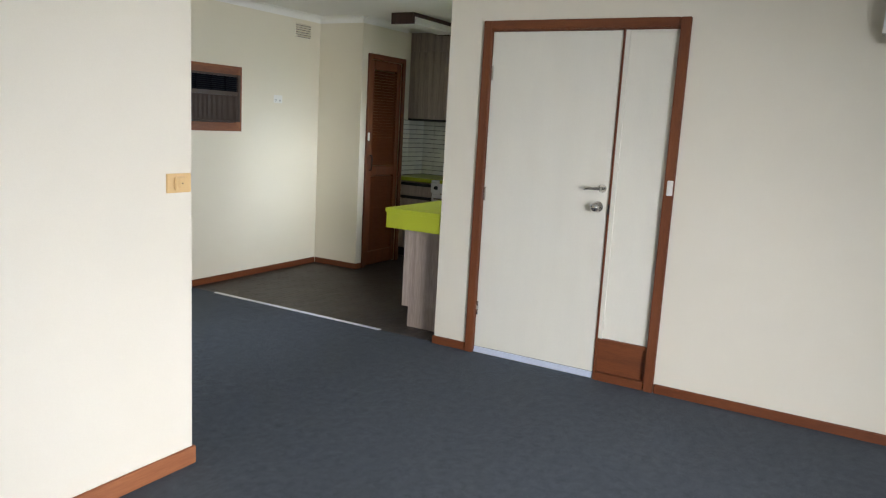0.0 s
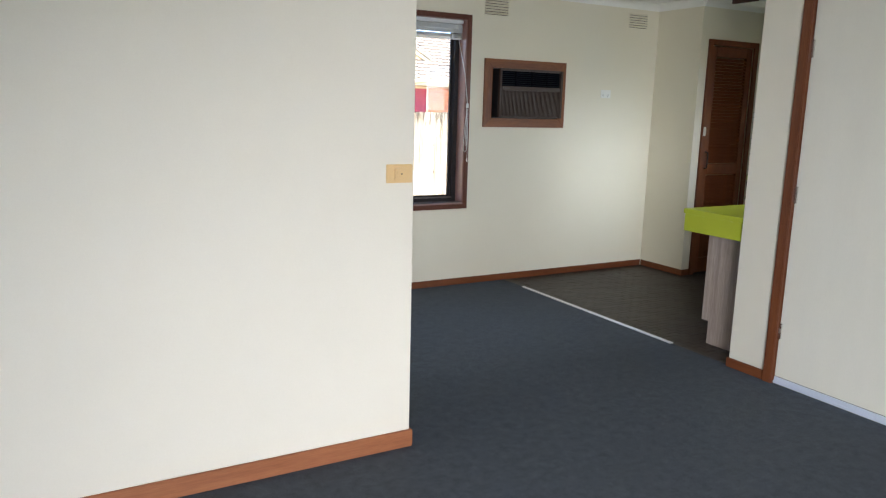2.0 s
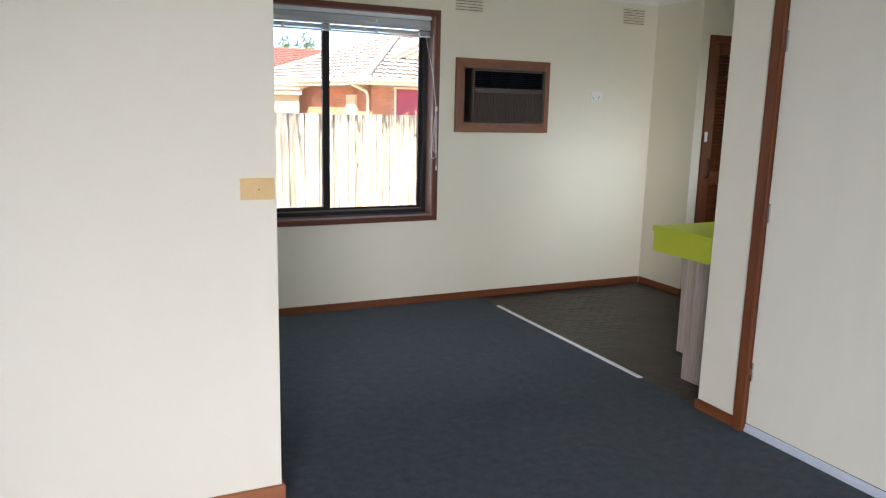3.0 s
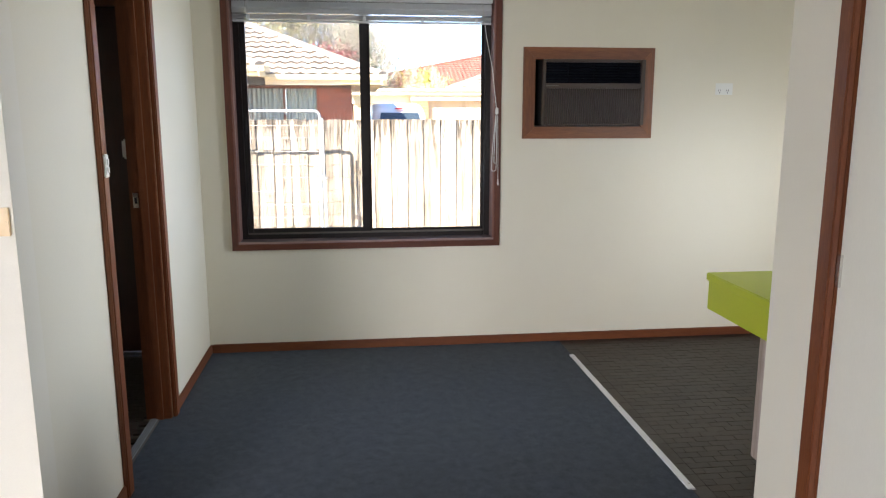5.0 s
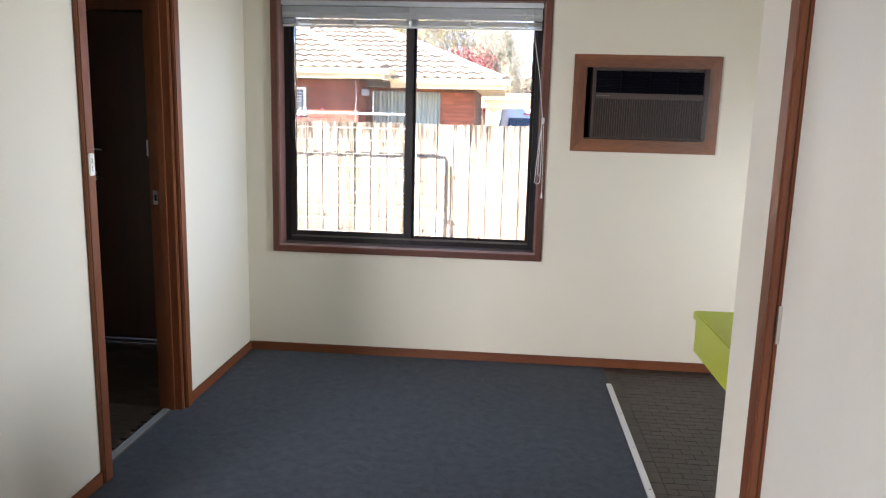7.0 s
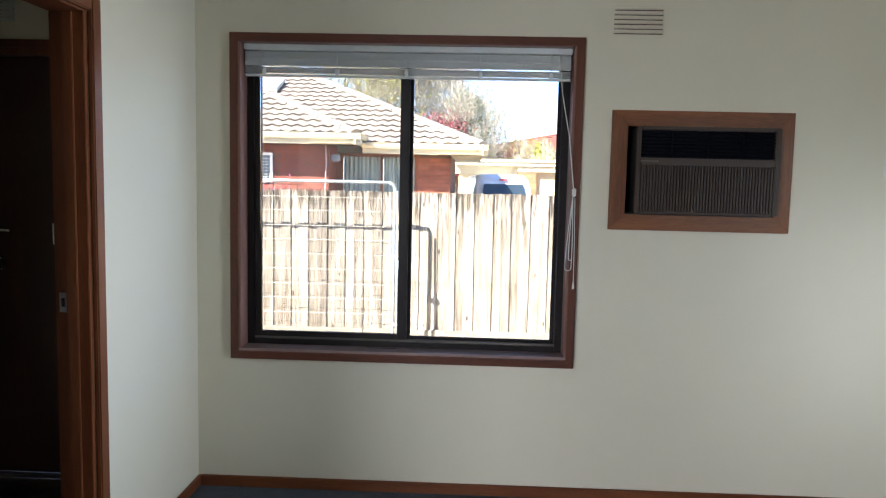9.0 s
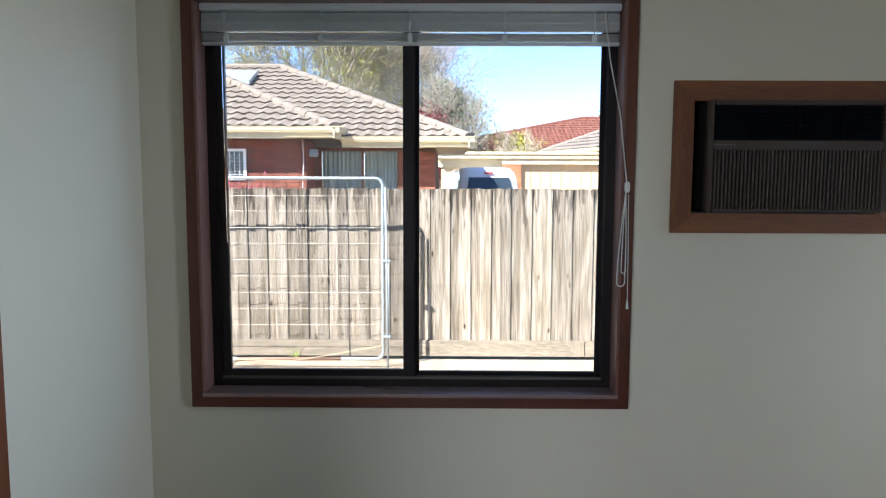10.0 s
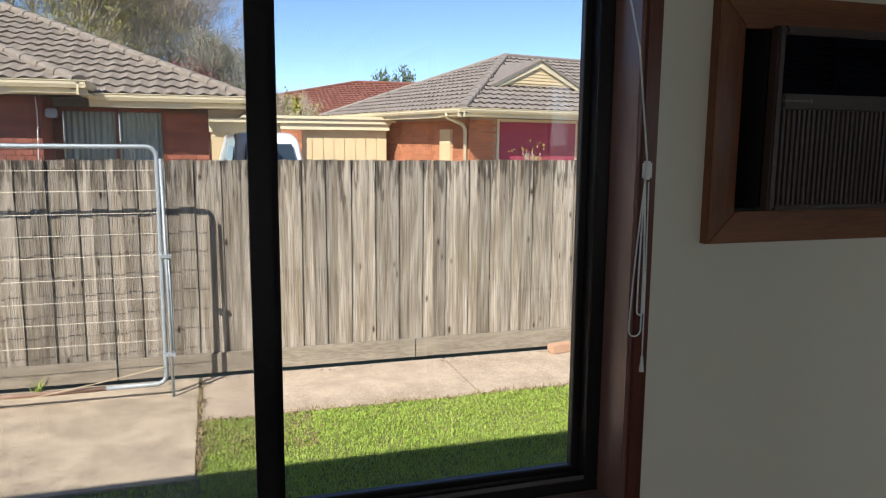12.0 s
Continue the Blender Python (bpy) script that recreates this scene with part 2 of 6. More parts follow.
FENCE_WOOD = paling_wood()
PLINTH_WOOD = surface("weathered_plinth", (0.36, 0.31, 0.235), 0.9, 0.3, 2.2, 20, 0.6, stretch=(0.9, 4, 5), dark=(0.15, 0.125, 0.095), contrast=(0.32, 0.66), crisp=0.72)
CONCRETE = surface("concrete", (0.56, 0.455, 0.33), 0.9, 0.2, 3.2, 60, 0.8, dark=(0.24, 0.19, 0.135), contrast=(0.38, 0.6), distance=0.006, crisp=0.78)
PATH_CONCRETE = surface("path_concrete", (0.52, 0.42, 0.315), 0.9, 0.2, 3.2, 60, 0.8, dark=(0.3, 0.235, 0.17), contrast=(0.37, 0.6), distance=0.006, crisp=0.78)
EARTH = surface("ground_earth", (0.20, 0.20, 0.08), 0.95, 0.3, 1.2, 40, 0.8, dark=(0.11, 0.105, 0.05), distance=0.02)
GRASS = surface("grass_blade", (0.5, 0.6, 0.12), 0.6, 0.3, 2.2, 9, 0.0, dark=(0.32, 0.46, 0.075), piece=0.3, island=True)
DRY_GRASS = surface("dry_grass", (0.36, 0.27, 0.13), 0.8, 0.3, 2.6, 30, 0.0, dark=(0.2, 0.14, 0.07), piece=0.3, island=True)


def let_light_through(m, share):
    """Thin blades and leaves glow with the light that falls on their far side."""
    n, link = m.node_tree.nodes, m.node_tree.links.new
    shader = n["Principled BSDF"]
    thin, mixed = n.new("ShaderNodeBsdfTranslucent"), n.new("ShaderNodeMixShader")
    link(shader.inputs["Base Color"].links[0].from_socket, thin.inputs["Color"])
    mixed.inputs[0].default_value = share
    link(shader.outputs[0], mixed.inputs[1])
    link(thin.outputs[0], mixed.inputs[2])
    link(mixed.outputs[0], n["Material Output"].inputs["Surface"])


let_light_through(GRASS, 0.4)
BRICK_TAN = surface("tan_brick", (0.56, 0.36, 0.235), 0.85, 0.25, 6, 80, 0.4, dark=(0.42, 0.25, 0.16))
BRICK_RED = surface("red_brick", (0.33, 0.122, 0.07), 0.85, 0.25, 4, 60, 0.4, piece=0.22, dark=(0.24, 0.07, 0.04), island=True)
# Darker copy of the red brick, with the wing's shade put into its colour.
BRICK_SHADED = surface("shaded_red_brick", (0.25, 0.088, 0.054), 0.85, 0.25, 4, 60, 0.4, piece=0.2, dark=(0.17, 0.05, 0.032), island=True)
BRICK_ORANGE = surface("orange_brick", (0.50, 0.20, 0.09), 0.85, 0.25, 4, 60, 0.4, piece=0.18, dark=(0.38, 0.135, 0.065), island=True)
MORTAR = surface("mortar", (0.36, 0.27, 0.2), 0.95, 0.15, 6, 90, 0.4)
MORTAR_DARK = surface("dark_mortar", (0.12, 0.07, 0.05), 0.95, 0.15, 6, 90, 0.4)
ROOF_GREY = surface("concrete_roof_tile", (0.335, 0.283, 0.228), 0.9, 0.3, 5.0, 50, 0.6, dark=(0.155, 0.127, 0.1), contrast=(0.36, 0.6), crisp=0.75)
ROOF_SLATE = surface("grey_roof_tile", (0.27, 0.23, 0.195), 0.9, 0.3, 5.0, 50, 0.6, dark=(0.12, 0.1, 0.085), contrast=(0.36, 0.6), crisp=0.75)
ROOF_RED = surface("red_roof_tile", (0.27, 0.108, 0.07), 0.9, 0.3, 3.0, 50, 0.5, dark=(0.17, 0.06, 0.045))
CREAM_PAINT = surface("cream_fascia", (0.62, 0.54, 0.36), 0.6, 0.06, 3, 90, 0.05)
CREAM_DOOR = surface("cream_garage_door", (0.61, 0.475, 0.275), 0.6, 0.06, 3, 90, 0.05)
GALVANISED = surface("galvanised_steel", (0.40, 0.44, 0.46), 0.55, 0.15, 7, 130, 0.05, metal=0.35)
RUSTED = surface("rusted_pipe", (0.52, 0.36, 0.27), 0.75, 0.3, 9, 120, 0.2, metal=0.1, dark=(0.34, 0.19, 0.12))
WIRE = surface("cream_wire", (0.82, 0.75, 0.6), 0.6, 0.1, 9, 90, 0.05)
TWINE = surface("twine", (0.55, 0.45, 0.3), 0.9, 0.1, 20, 200, 0.2)
CAR_WHITE = surface("white_car_paint", (0.78, 0.78, 0.77), 0.25, 0.02, 2, 60, 0.0, coat=0.6)
CAR_GLASS = surface("car_glass", (0.03, 0.045, 0.06), 0.08, 0.2, 2, 60, 0.0)
TAIL_RED = surface("red_lens", (0.5, 0.02, 0.015), 0.2, 0.1, 9, 60, 0.0)
RUBBER = surface("rubber", (0.02, 0.02, 0.02), 0.8, 0.2, 9, 90, 0.1)
CURTAIN = surface("green_curtain", (0.30, 0.355, 0.33), 0.9, 0.12, 3, 40, 0.2, stretch=(6, 6, 0.5))
MAROON = surface("maroon_blind", (0.30, 0.045, 0.075), 0.8, 0.1, 3, 60, 0.1)
TWIG = surface("grey_twig", (0.33, 0.28, 0.23), 0.9, 0.2, 4, 40, 0.2)
BARK = surface("bark", (0.20, 0.165, 0.12), 0.9, 0.3, 4, 40, 0.5, dark=(0.11, 0.09, 0.07))
LEAF_YELLOW = surface("spring_leaf", (0.45, 0.39, 0.05), 0.6, 0.3, 1.2, 12, 0.0, dark=(0.17, 0.20, 0.04), piece=0.3, island=True)
LEAF_GREEN = surface("green_leaf", (0.12, 0.16, 0.06), 0.6, 0.3, 1.2, 12, 0.0, dark=(0.06, 0.085, 0.035), piece=0.3, island=True)
LEAF_OLIVE = surface("olive_leaf", (0.24, 0.25, 0.075), 0.6, 0.3, 1.2, 12, 0.0, dark=(0.12, 0.14, 0.05), piece=0.3, island=True)
LEAF_GREYGREEN = surface("grey_green_leaf", (0.16, 0.2, 0.11), 0.6, 0.3, 1.2, 12, 0.0, dark=(0.08, 0.105, 0.06), piece=0.3, island=True)
LEAF_RED = surface("red_leaf", (0.16, 0.03, 0.035), 0.6, 0.3, 1.2, 12, 0.0, piece=0.3, island=True)
LEAF_PINK = surface("pink_flower", (0.55, 0.12, 0.22), 0.7, 0.3, 1.2, 12, 0.0)


def glass_material():
    m, tree, shader = node_material("window_glass")
    shader.inputs["Base Color"].default_value = (1, 1, 1, 1)
    shader.inputs["Roughness"].default_value = 0.0
    shader.inputs["Transmission Weight"].default_value = 1.0
    shader.inputs["IOR"].default_value = 1.45
    return m


GLASS = glass_material()


def fly_mesh():
    """Fine woven screen: mostly open, with thin grey threads."""
    m, tree, shader = node_material("fly_mesh")
    shader.inputs["Base Color"].default_value = (0.4, 0.4, 0.41, 1)
    shader.inputs["Roughness"].default_value = 0.6
    shader.inputs["Alpha"].default_value = 0.1
    return m


FLY_MESH = fly_mesh()


# ---- building helpers ----
def box(bm, x0, x1, y0, y1, z0, z1, bevel=0.0):
    made = bmesh.ops.create_cube(bm, size=1.0, matrix=Matrix.LocRotScale(
        ((x0 + x1) / 2, (y0 + y1) / 2, (z0 + z1) / 2), None, (abs(x1 - x0), abs(y1 - y0), abs(z1 - z0))))
    if bevel:
        edges = {e for v in made["verts"] for e in v.link_edges}
        bmesh.ops.bevel(bm, geom=list(edges), offset=bevel, segments=2, affect="EDGES")
    return bm


def boxes(*rows, bevel=0.0):
    bm = bmesh.new()
    for r in rows:
        box(bm, *r, bevel=bevel)
    return bm


def tube(bm, points, radius, sides=8, taper=None):
    """A round bar through the points, closed at both ends."""
    points = [Vector(p) for p in points]
    rings = []
    for i, p in enumerate(points):
        ahead = (points[min(i + 1, len(points) - 1)] - points[max(i - 1, 0)]).normalized()
        side = ahead.orthogonal().normalized() if not rings else (side - ahead * side.dot(ahead)).normalized()
        up = ahead.cross(side)
        r = radius if taper is None else radius + (taper - radius) * i / max(1, len(points) - 1)
        rings.append([bm.verts.new(p + r * (math.cos(a) * side + math.sin(a) * up))
                      for a in (2 * math.pi * k / sides for k in range(sides))])
    for a, b in zip(rings, rings[1:]):
        for k in range(sides):
            bm.faces.new((a[k], a[(k + 1) % sides], b[(k + 1) % sides], b[k]))
    bm.faces.new(rings[0][::-1])
    bm.faces.new(rings[-1])
    return bm


def disc(bm, centre, axis, radius, depth, sides=24, top=None):
    """A short cylinder or cone that starts at centre and reaches depth along axis."""
    q = Vector(axis).to_track_quat("Z", "Y").to_matrix().to_4x4()
    bmesh.ops.create_cone(bm, cap_ends=True, segments=sides, radius1=radius, radius2=radius if top is None else top, depth=depth,
                          matrix=Matrix.Translation(Vector(centre) + Vector(axis).normalized() * depth / 2) @ q)
    return bm


def outline(bm, points, way):
    """A solid from a flat outline pushed along way."""
    base = [bm.verts.new(p) for p in points]
    far = [bm.verts.new(Vector(p) + Vector(way)) for p in points]
    bm.faces.new(base[::-1])
    bm.faces.new(far)
    for i in range(len(base)):
        j = (i + 1) % len(base)
        bm.faces.new((base[i], base[j], far[j], far[i]))
    bmesh.ops.recalc_face_normals(bm, faces=bm.faces)
    return bm


def mesh_of(name, bm, material, smooth=False):
    data = bpy.data.meshes.new(name)
    bm.to_mesh(data)
    bm.free()
    for m in material if isinstance(material, (list, tuple)) else (material,):
        data.materials.append(m)
    if smooth:
        for p in data.polygons:
            p.use_smooth = True
    return data


def setting(name, bm, material, label, category):
    return tagged(new(name, mesh_of(name, bm, material)), label, category, kind="structure")


def thing(name, place, label, category, group="", kind=""):
    ob = new(name)
    ob.empty_display_size = 0.05
    ob.matrix_basis = Matrix.Translation(place)
    return tagged(ob, label, category, group, kind)


def part(name, bm, material, parent, label="", smooth=False):
    """One mesh under a thing or a part; its vertices are given in the world's metres."""
    ob = new(name, mesh_of(name, bm, material, smooth))
    ob.parent = parent
    ob.matrix_parent_inverse = parent.matrix_basis.inverted() if parent.parent is None else Matrix()
    return tagged(ob, label)


def pieces(name, rows, material, parent):
    """Alike blocks as objects of their own: rows of (x, y, z, sx, sy, sz); equal sizes share one mesh."""
    meshes = {}
    for x, y, z, sx, sy, sz in rows:
        key = (round(sx, 3), round(sy, 3), round(sz, 3))
        if key not in meshes:
            meshes[key] = mesh_of(name, boxes((-sx / 2, sx / 2, -sy / 2, sy / 2, -sz / 2, sz / 2)), material)
        ob = new(name, meshes[key])
        ob.parent = parent
        ob.matrix_parent_inverse = parent.matrix_basis.inverted() if parent.parent is None else Matrix()
        ob.matrix_basis = Matrix.Translation((x, y, z))


# ---- structure ----
CEIL = 2.46


def wall(name, axis, a0, a1, b0, b1, material, label, holes=(), z0=0.0, z1=CEIL):
    """A wall along x or y from a0 to a1, b0 to b1 thick, with holes (start, end, sill, head) right through it."""
    bm = bmesh.new()
    put = (lambda s, e, lo, hi: box(bm, s, e, b0, b1, lo, hi)) if axis == "x" else (lambda s, e, lo, hi: box(bm, b0, b1, s, e, lo, hi))
    at = a0
    for s, e, lo, hi in sorted(holes):
        put(at, s, z0, z1)
        if lo > z0:
            put(s, e, z0, lo)
        if hi < z1:
            put(s, e, hi, z1)
        at = e
    put(at, a1, z0, z1)
    return setting(name, bm, material, label, "wall")


WIN = (0.219, 1.821, 0.686, 2.183)
AC_HOLE = (2.048, 2.762, 1.398, 1.818)
wall("wall_north", "x", -2.3, 5.6, 0.0, 0.25, DINING_PAINT, "cream painted dining room wall with window", [WIN, AC_HOLE, (-1.09, -0.15, 0.0, 2.12)])
wall("wall_hall", "y", -2.45, 0.0, -0.09, 0.02, DINING_PAINT, "cream painted wall with open timber doorway", [(-1.735, -0.995, 0.0, 2.1)])
wall("wall_switch", "x", -4.2, 0.054, -2.553, -2.451, LIVING_PAINT, "off-white painted living room wall with light switch")
wall("wall_entry", "y", -7.3, -2.45, 2.246, 2.35, LIVING_PAINT, "off-white painted wall around the entry door", [(-3.92, -2.735, 0.0, 2.105)])
wall("wall_kitchen_south", "x", 2.35, 5.6, -2.55, -2.45, DINING_PAINT, "cream painted kitchen wall with window", [(2.9, 4.5, 1.1, 2.0)])
wall("wall_east", "y", -2.45, -0.3, 5.43, 5.53, DINING_PAINT, "cream painted kitchen end wall", [(-2.42, -1.74, 1.06, 2.1)])
wall("wall_kitchen_back", "x", 4.66, 5.6, -0.3, 0.0, DINING_PAINT, "cream painted kitchen back wall")
wall("wall_pantry_side", "y", -0.53, 0.0, 3.89, 3.97, DINING_PAINT, "cream painted side of the pantry cupboard")
wall("wall_pantry_front", "x", 3.97, 4.66, -0.53, -0.45, DINING_PAINT, "cream painted front of the pantry cupboard", [(4.025, 4.585, 0.0, 2.09)])
wall("wall_pantry_end", "y", -0.45, -0.3, 4.59, 4.66, DINING_PAINT, "cream painted end of the pantry cupboard")
wall("wall_west", "y", -7.3, -2.475, -4.3, -4.2, LIVING_PAINT, "off-white painted living room end wall")
wall("wall_south", "x", -4.3, 2.35, -7.4, -7.3, LIVING_PAINT, "off-white painted living room window wall", [(-2.6, -0.98, 0.3, 2.15)])
wall("wall_hall_west", "y", -2.475, 0.0, -1.2, -1.1, DINING_PAINT, "cream painted hall wall")
setting("ceiling", boxes((-4.3, 5.6, -7.4, 0.25, CEIL, CEIL + 0.05)), CEILING_PAINT, "white flat plaster ceiling", "ceiling")
setting("roof_deck", boxes((-6.5, 7.5, -9.6, 0.31, 2.52, 2.6)), CREAM_PAINT, "flat roof deck above the ceiling", "roof")
setting("floor_slab", boxes((-4.3, 5.6, -7.4, 0.25, -0.29, -0.014)), GROUT, "concrete floor slab under carpet and tiles", "floor")
setting("carpet", boxes((-4.2, 2.246, -7.3, -2.553, -0.013, 0.0), (0.02, 2.262, -2.45, 0.0, -0.013, 0.0), (0.055, 2.246, -2.553, -2.45, -0.013, 0.0), (-0.034, 0.02, -1.712, -1.018, -0.013, 0.0)), CARPET,
        "dark blue-grey cut pile carpet", "carpet")


def trim_run(name, rows, material, label, category="baseboard"):
    return setting(name, boxes(*rows, bevel=0.004), material, label, category)


BB = 0.056
trim_run("baseboard_1", [(0.034, 3.876, -0.014, -0.001, 0.0, BB)], TIMBER_ALONG_X, "red-brown stained timber baseboard under the window")
trim_run("baseboard_2", [(0.021, 0.034, -0.938, -0.001, 0.0, BB), (0.021, 0.034, -2.449, -1.795, 0.0, BB)], TIMBER_ALONG_Y, "red-brown stained timber baseboard beside the doorway")
# Same timber as the other baseboards, coloured lighter as if lit.
trim_run("baseboard_3", [(-4.18, 0.067, -2.566, -2.5535, 0.0, 0.08), (0.0545, 0.067, -2.553, -2.451, 0.0, 0.08)], LIT_BASE_TIMBER_X, "red-brown stained timber baseboard")
trim_run("baseboard_4", [(2.231, 2.245, -2.695, -2.44, 0.0, BB), (2.231, 2.245, -7.28, -3.965, 0.0, BB)], TIMBER_ALONG_Y, "red-brown stained timber baseboard beside the entry door")
trim_run("baseboard_5", [(3.876, 3.889, -0.544, -0.015, 0.0, BB), (3.89, 3.975, -0.544, -0.531, 0.0, BB)], TIMBER_ALONG_Y, "red-brown stained timber baseboard round the pantry")


def cornice(name, start, end, inward):
    """A hollow-curved plaster strip along the top of a wall; inward points into the room."""
    start, end, inward = Vector(start), Vector(end), Vector(inward)
    size = 0.06
    curve = [(0.0, 0.0), (0.0, -size), (0.006, -size)] + [(size * (1 - math.cos(a)) + 0.006, -size * (1 - math.sin(a)) - 0.004)
                                                          for a in (math.pi / 2 * k / 6 for k in range(1, 6))] + [(size + 0.006, -0.004), (size + 0.006, 0.0)]
    bm = bmesh.new()
    outline(bm, [start + inward * (u + 0.001) + Vector((0, 0, v - 0.001)) for u, v in curve], end - start)
    return setting(name, bm, CEILING_PAINT, "white coved plaster cornice", "cornice")


cornice("cornice_1", (0.02, 0, CEIL), (3.89, 0, CEIL), (0, -1, 0))
cornice("cornice_2", (0.02, -2.475, CEIL), (0.02, 0, CEIL), (1, 0, 0))
cornice("cornice_3", (3.89, -0.53, CEIL), (3.89, 0, CEIL), (-1, 0, 0))
cornice("cornice_4", (3.89, -0.53, CEIL), (4.66, -0.53, CEIL), (0, -1, 0))
cornice("cornice_5", (-4.2, -2.553, CEIL), (0.054, -2.553, CEIL), (0, -1, 0))
cornice("cornice_6", (2.246, -7.3, CEIL), (2.246, -2.45, CEIL), (-1, 0, 0))

strip = thing("carpet_edge_strip", (2.262, -1.05, 0.0), "straight aluminium carpet edge strip with screw heads", "floor trim")
part("bar", outline(bmesh.new(), [(2.246, -1.985, 0.001), (2.249, -1.985, 0.006), (2.274, -1.985, 0.006), (2.28, -1.985, -0.003), (2.28, -1.985, -0.006), (2.246, -1.985, -0.006)], (0, 1.675, 0)), ALUMINIUM, strip)
for y in (-1.95, -1.55, -1.15, -0.75, -0.35):
    part("screw", disc(bmesh.new(), (2.265, y, 0.0058), (0, 0, 1), 0.004, 0.0012, 10), STEEL, strip)


# ---- dining window ----
def mitred_frame(thing_, names, x0, x1, z0, z1, width, y0, y1, materials):
    """Four bars with mitred corners round an opening in a wall along x."""
    corners = [((x0, z0), (x0 + width, z0 + width)), ((x1, z0), (x1 - width, z0 + width)),
               ((x1, z1), (x1 - width, z1 - width)), ((x0, z1), (x0 + width, z1 - width))]
    for k in range(4):
        (a, b), (c, d) = corners[k], corners[(k + 1) % 4]
        bm = outline(bmesh.new(), [(a[0], y0, a[1]), (c[0], y0, c[1]), (d[0], y0, d[1]), (b[0], y0, b[1])], (0, y1 - y0, 0))
        bmesh.ops.bevel(bm, geom=[e for e in bm.edges if abs(e.verts[0].co.y - min(y0, y1)) < 1e-6 and abs(e.verts[1].co.y - min(y0, y1)) < 1e-6], offset=0.003, segments=2, affect="EDGES")
        part(names[k % len(names)], bm, materials[k % 2], thing_)


window = tagged(new("window_1"), "timber framed sliding window with bronze aluminium sashes", "window", kind="structure")
mitred_frame(window, ("architrave",), 0.189, 1.851, 0.652, 2.208, 0.039, -0.022, -0.001, (FRAME_TIMBER_X, FRAME_TIMBER))
# Lining boards carry the skylight in their colour.
for n, row, m in (("sill_board", (0.22, 1.82, -0.015, 0.1, 0.687, 0.703), SKYLIT_SILL), ("head_board", (0.22, 1.82, -0.015, 0.1, 2.166, 2.182), SKYLIT_REVEAL),
                  ("jamb_board", (0.22, 0.238, -0.015, 0.1, 0.7035, 2.1655), SKYLIT_REVEAL), ("jamb_board", (1.803, 1.82, -0.015, 0.1, 0.7035, 2.1655), SKYLIT_REVEAL)):
    part(n, boxes(row, bevel=0.003), m, window, "stained timber board lining the window opening, coloured pale for skylight")
part("outer_frame", boxes((0.22, 0.272, 0.101, 0.185, 0.687, 2.182), (1.769, 1.82, 0.101, 0.185, 0.687, 2.182), (0.2725, 1.7685, 0.101, 0.185, 0.687, 0.731), (0.2725, 1.7685, 0.101, 0.185, 2.135, 2.182), bevel=0.002), BRONZE, window, "dark bronze aluminium outer frame")
# Paler metal than the frame paints the bright highlight along the lip.
part("track_lip", boxes((0.2725, 1.7685, 0.101, 0.104, 0.7315, 0.742), (1.04, 1.7685, 0.1325, 0.1355, 0.7315, 0.739)), DULL_METAL, window, "metal edge of the sash track, paler for its highlight")
sash = part("sliding_sash", boxes((0.2725, 0.306, 0.106, 0.13, 0.7315, 2.1345), (0.988, 1.034, 0.106, 0.13, 0.7315, 2.1345), (0.3065, 0.9875, 0.106, 0.13, 0.7315, 0.768), (0.3065, 0.9875, 0.106, 0.13, 2.1, 2.1345), bevel=0.002), BRONZE, window, "dark bronze aluminium sliding sash")
part("latch", boxes((0.284, 0.296, 0.092, 0.1055, 1.36, 1.46), (0.286, 0.294, 0.082, 0.0915, 1.39, 1.43), bevel=0.003), BLACK_GAP, sash)
fixed = part("fixed_sash", boxes((1.022, 1.05, 0.14, 0.168, 0.7315, 2.1345), (1.753, 1.7685, 0.14, 0.168, 0.7315, 2.1345), (1.0505, 1.7525, 0.14, 0.168, 0.7315, 0.751), (1.0505, 1.7525, 0.14, 0.168, 2.1, 2.1345), bevel=0.002), BRONZE, window, "dark bronze aluminium fixed sash")
part("seal", boxes((1.0505, 1.7525, 0.134, 0.1395, 0.751, 0.755), (1.749, 1.7525, 0.134, 0.1395, 0.756, 2.1)), RUBBER, fixed)
for row in ((0.3055, 0.9885, 0.116, 0.12, 0.767, 2.101), (1.0495, 1.7535, 0.152, 0.156, 0.75, 2.101)):
    pane = part("pane", boxes(row), GLASS, window, "clear glass pane with a few specks")
    pane.visible_shadow = False
    speck_rng = random.Random(int(row[0] * 100))
    bm = bmesh.new()
    for k in range(16):
        disc(bm, (speck_rng.uniform(row[0] + 0.03, row[1] - 0.03), row[3] + 0.0006, speck_rng.uniform(0.85, 2.0)), (0, 1, 0), speck_rng.choice((0.0006, 0.0009, 0.0013)), 0.0005, 7)
    part("specks", bm, BARK, pane, "small dirt specks on the glass")

screen = part("fly_screen_frame", boxes((0.2725, 0.29, 0.172, 0.182, 0.7315, 2.1345), (1.0, 1.018, 0.172, 0.182, 0.7315, 2.1345), (0.2905, 0.9995, 0.172, 0.182, 0.7315, 0.748), (0.2905, 0.9995, 0.172, 0.182, 2.118, 2.1345)), BRONZE, window)
part("fly_screen", boxes((0.29, 1.0, 0.1765, 0.1772, 0.748, 2.118)), FLY_MESH, screen, "fine grey fly screen mesh")

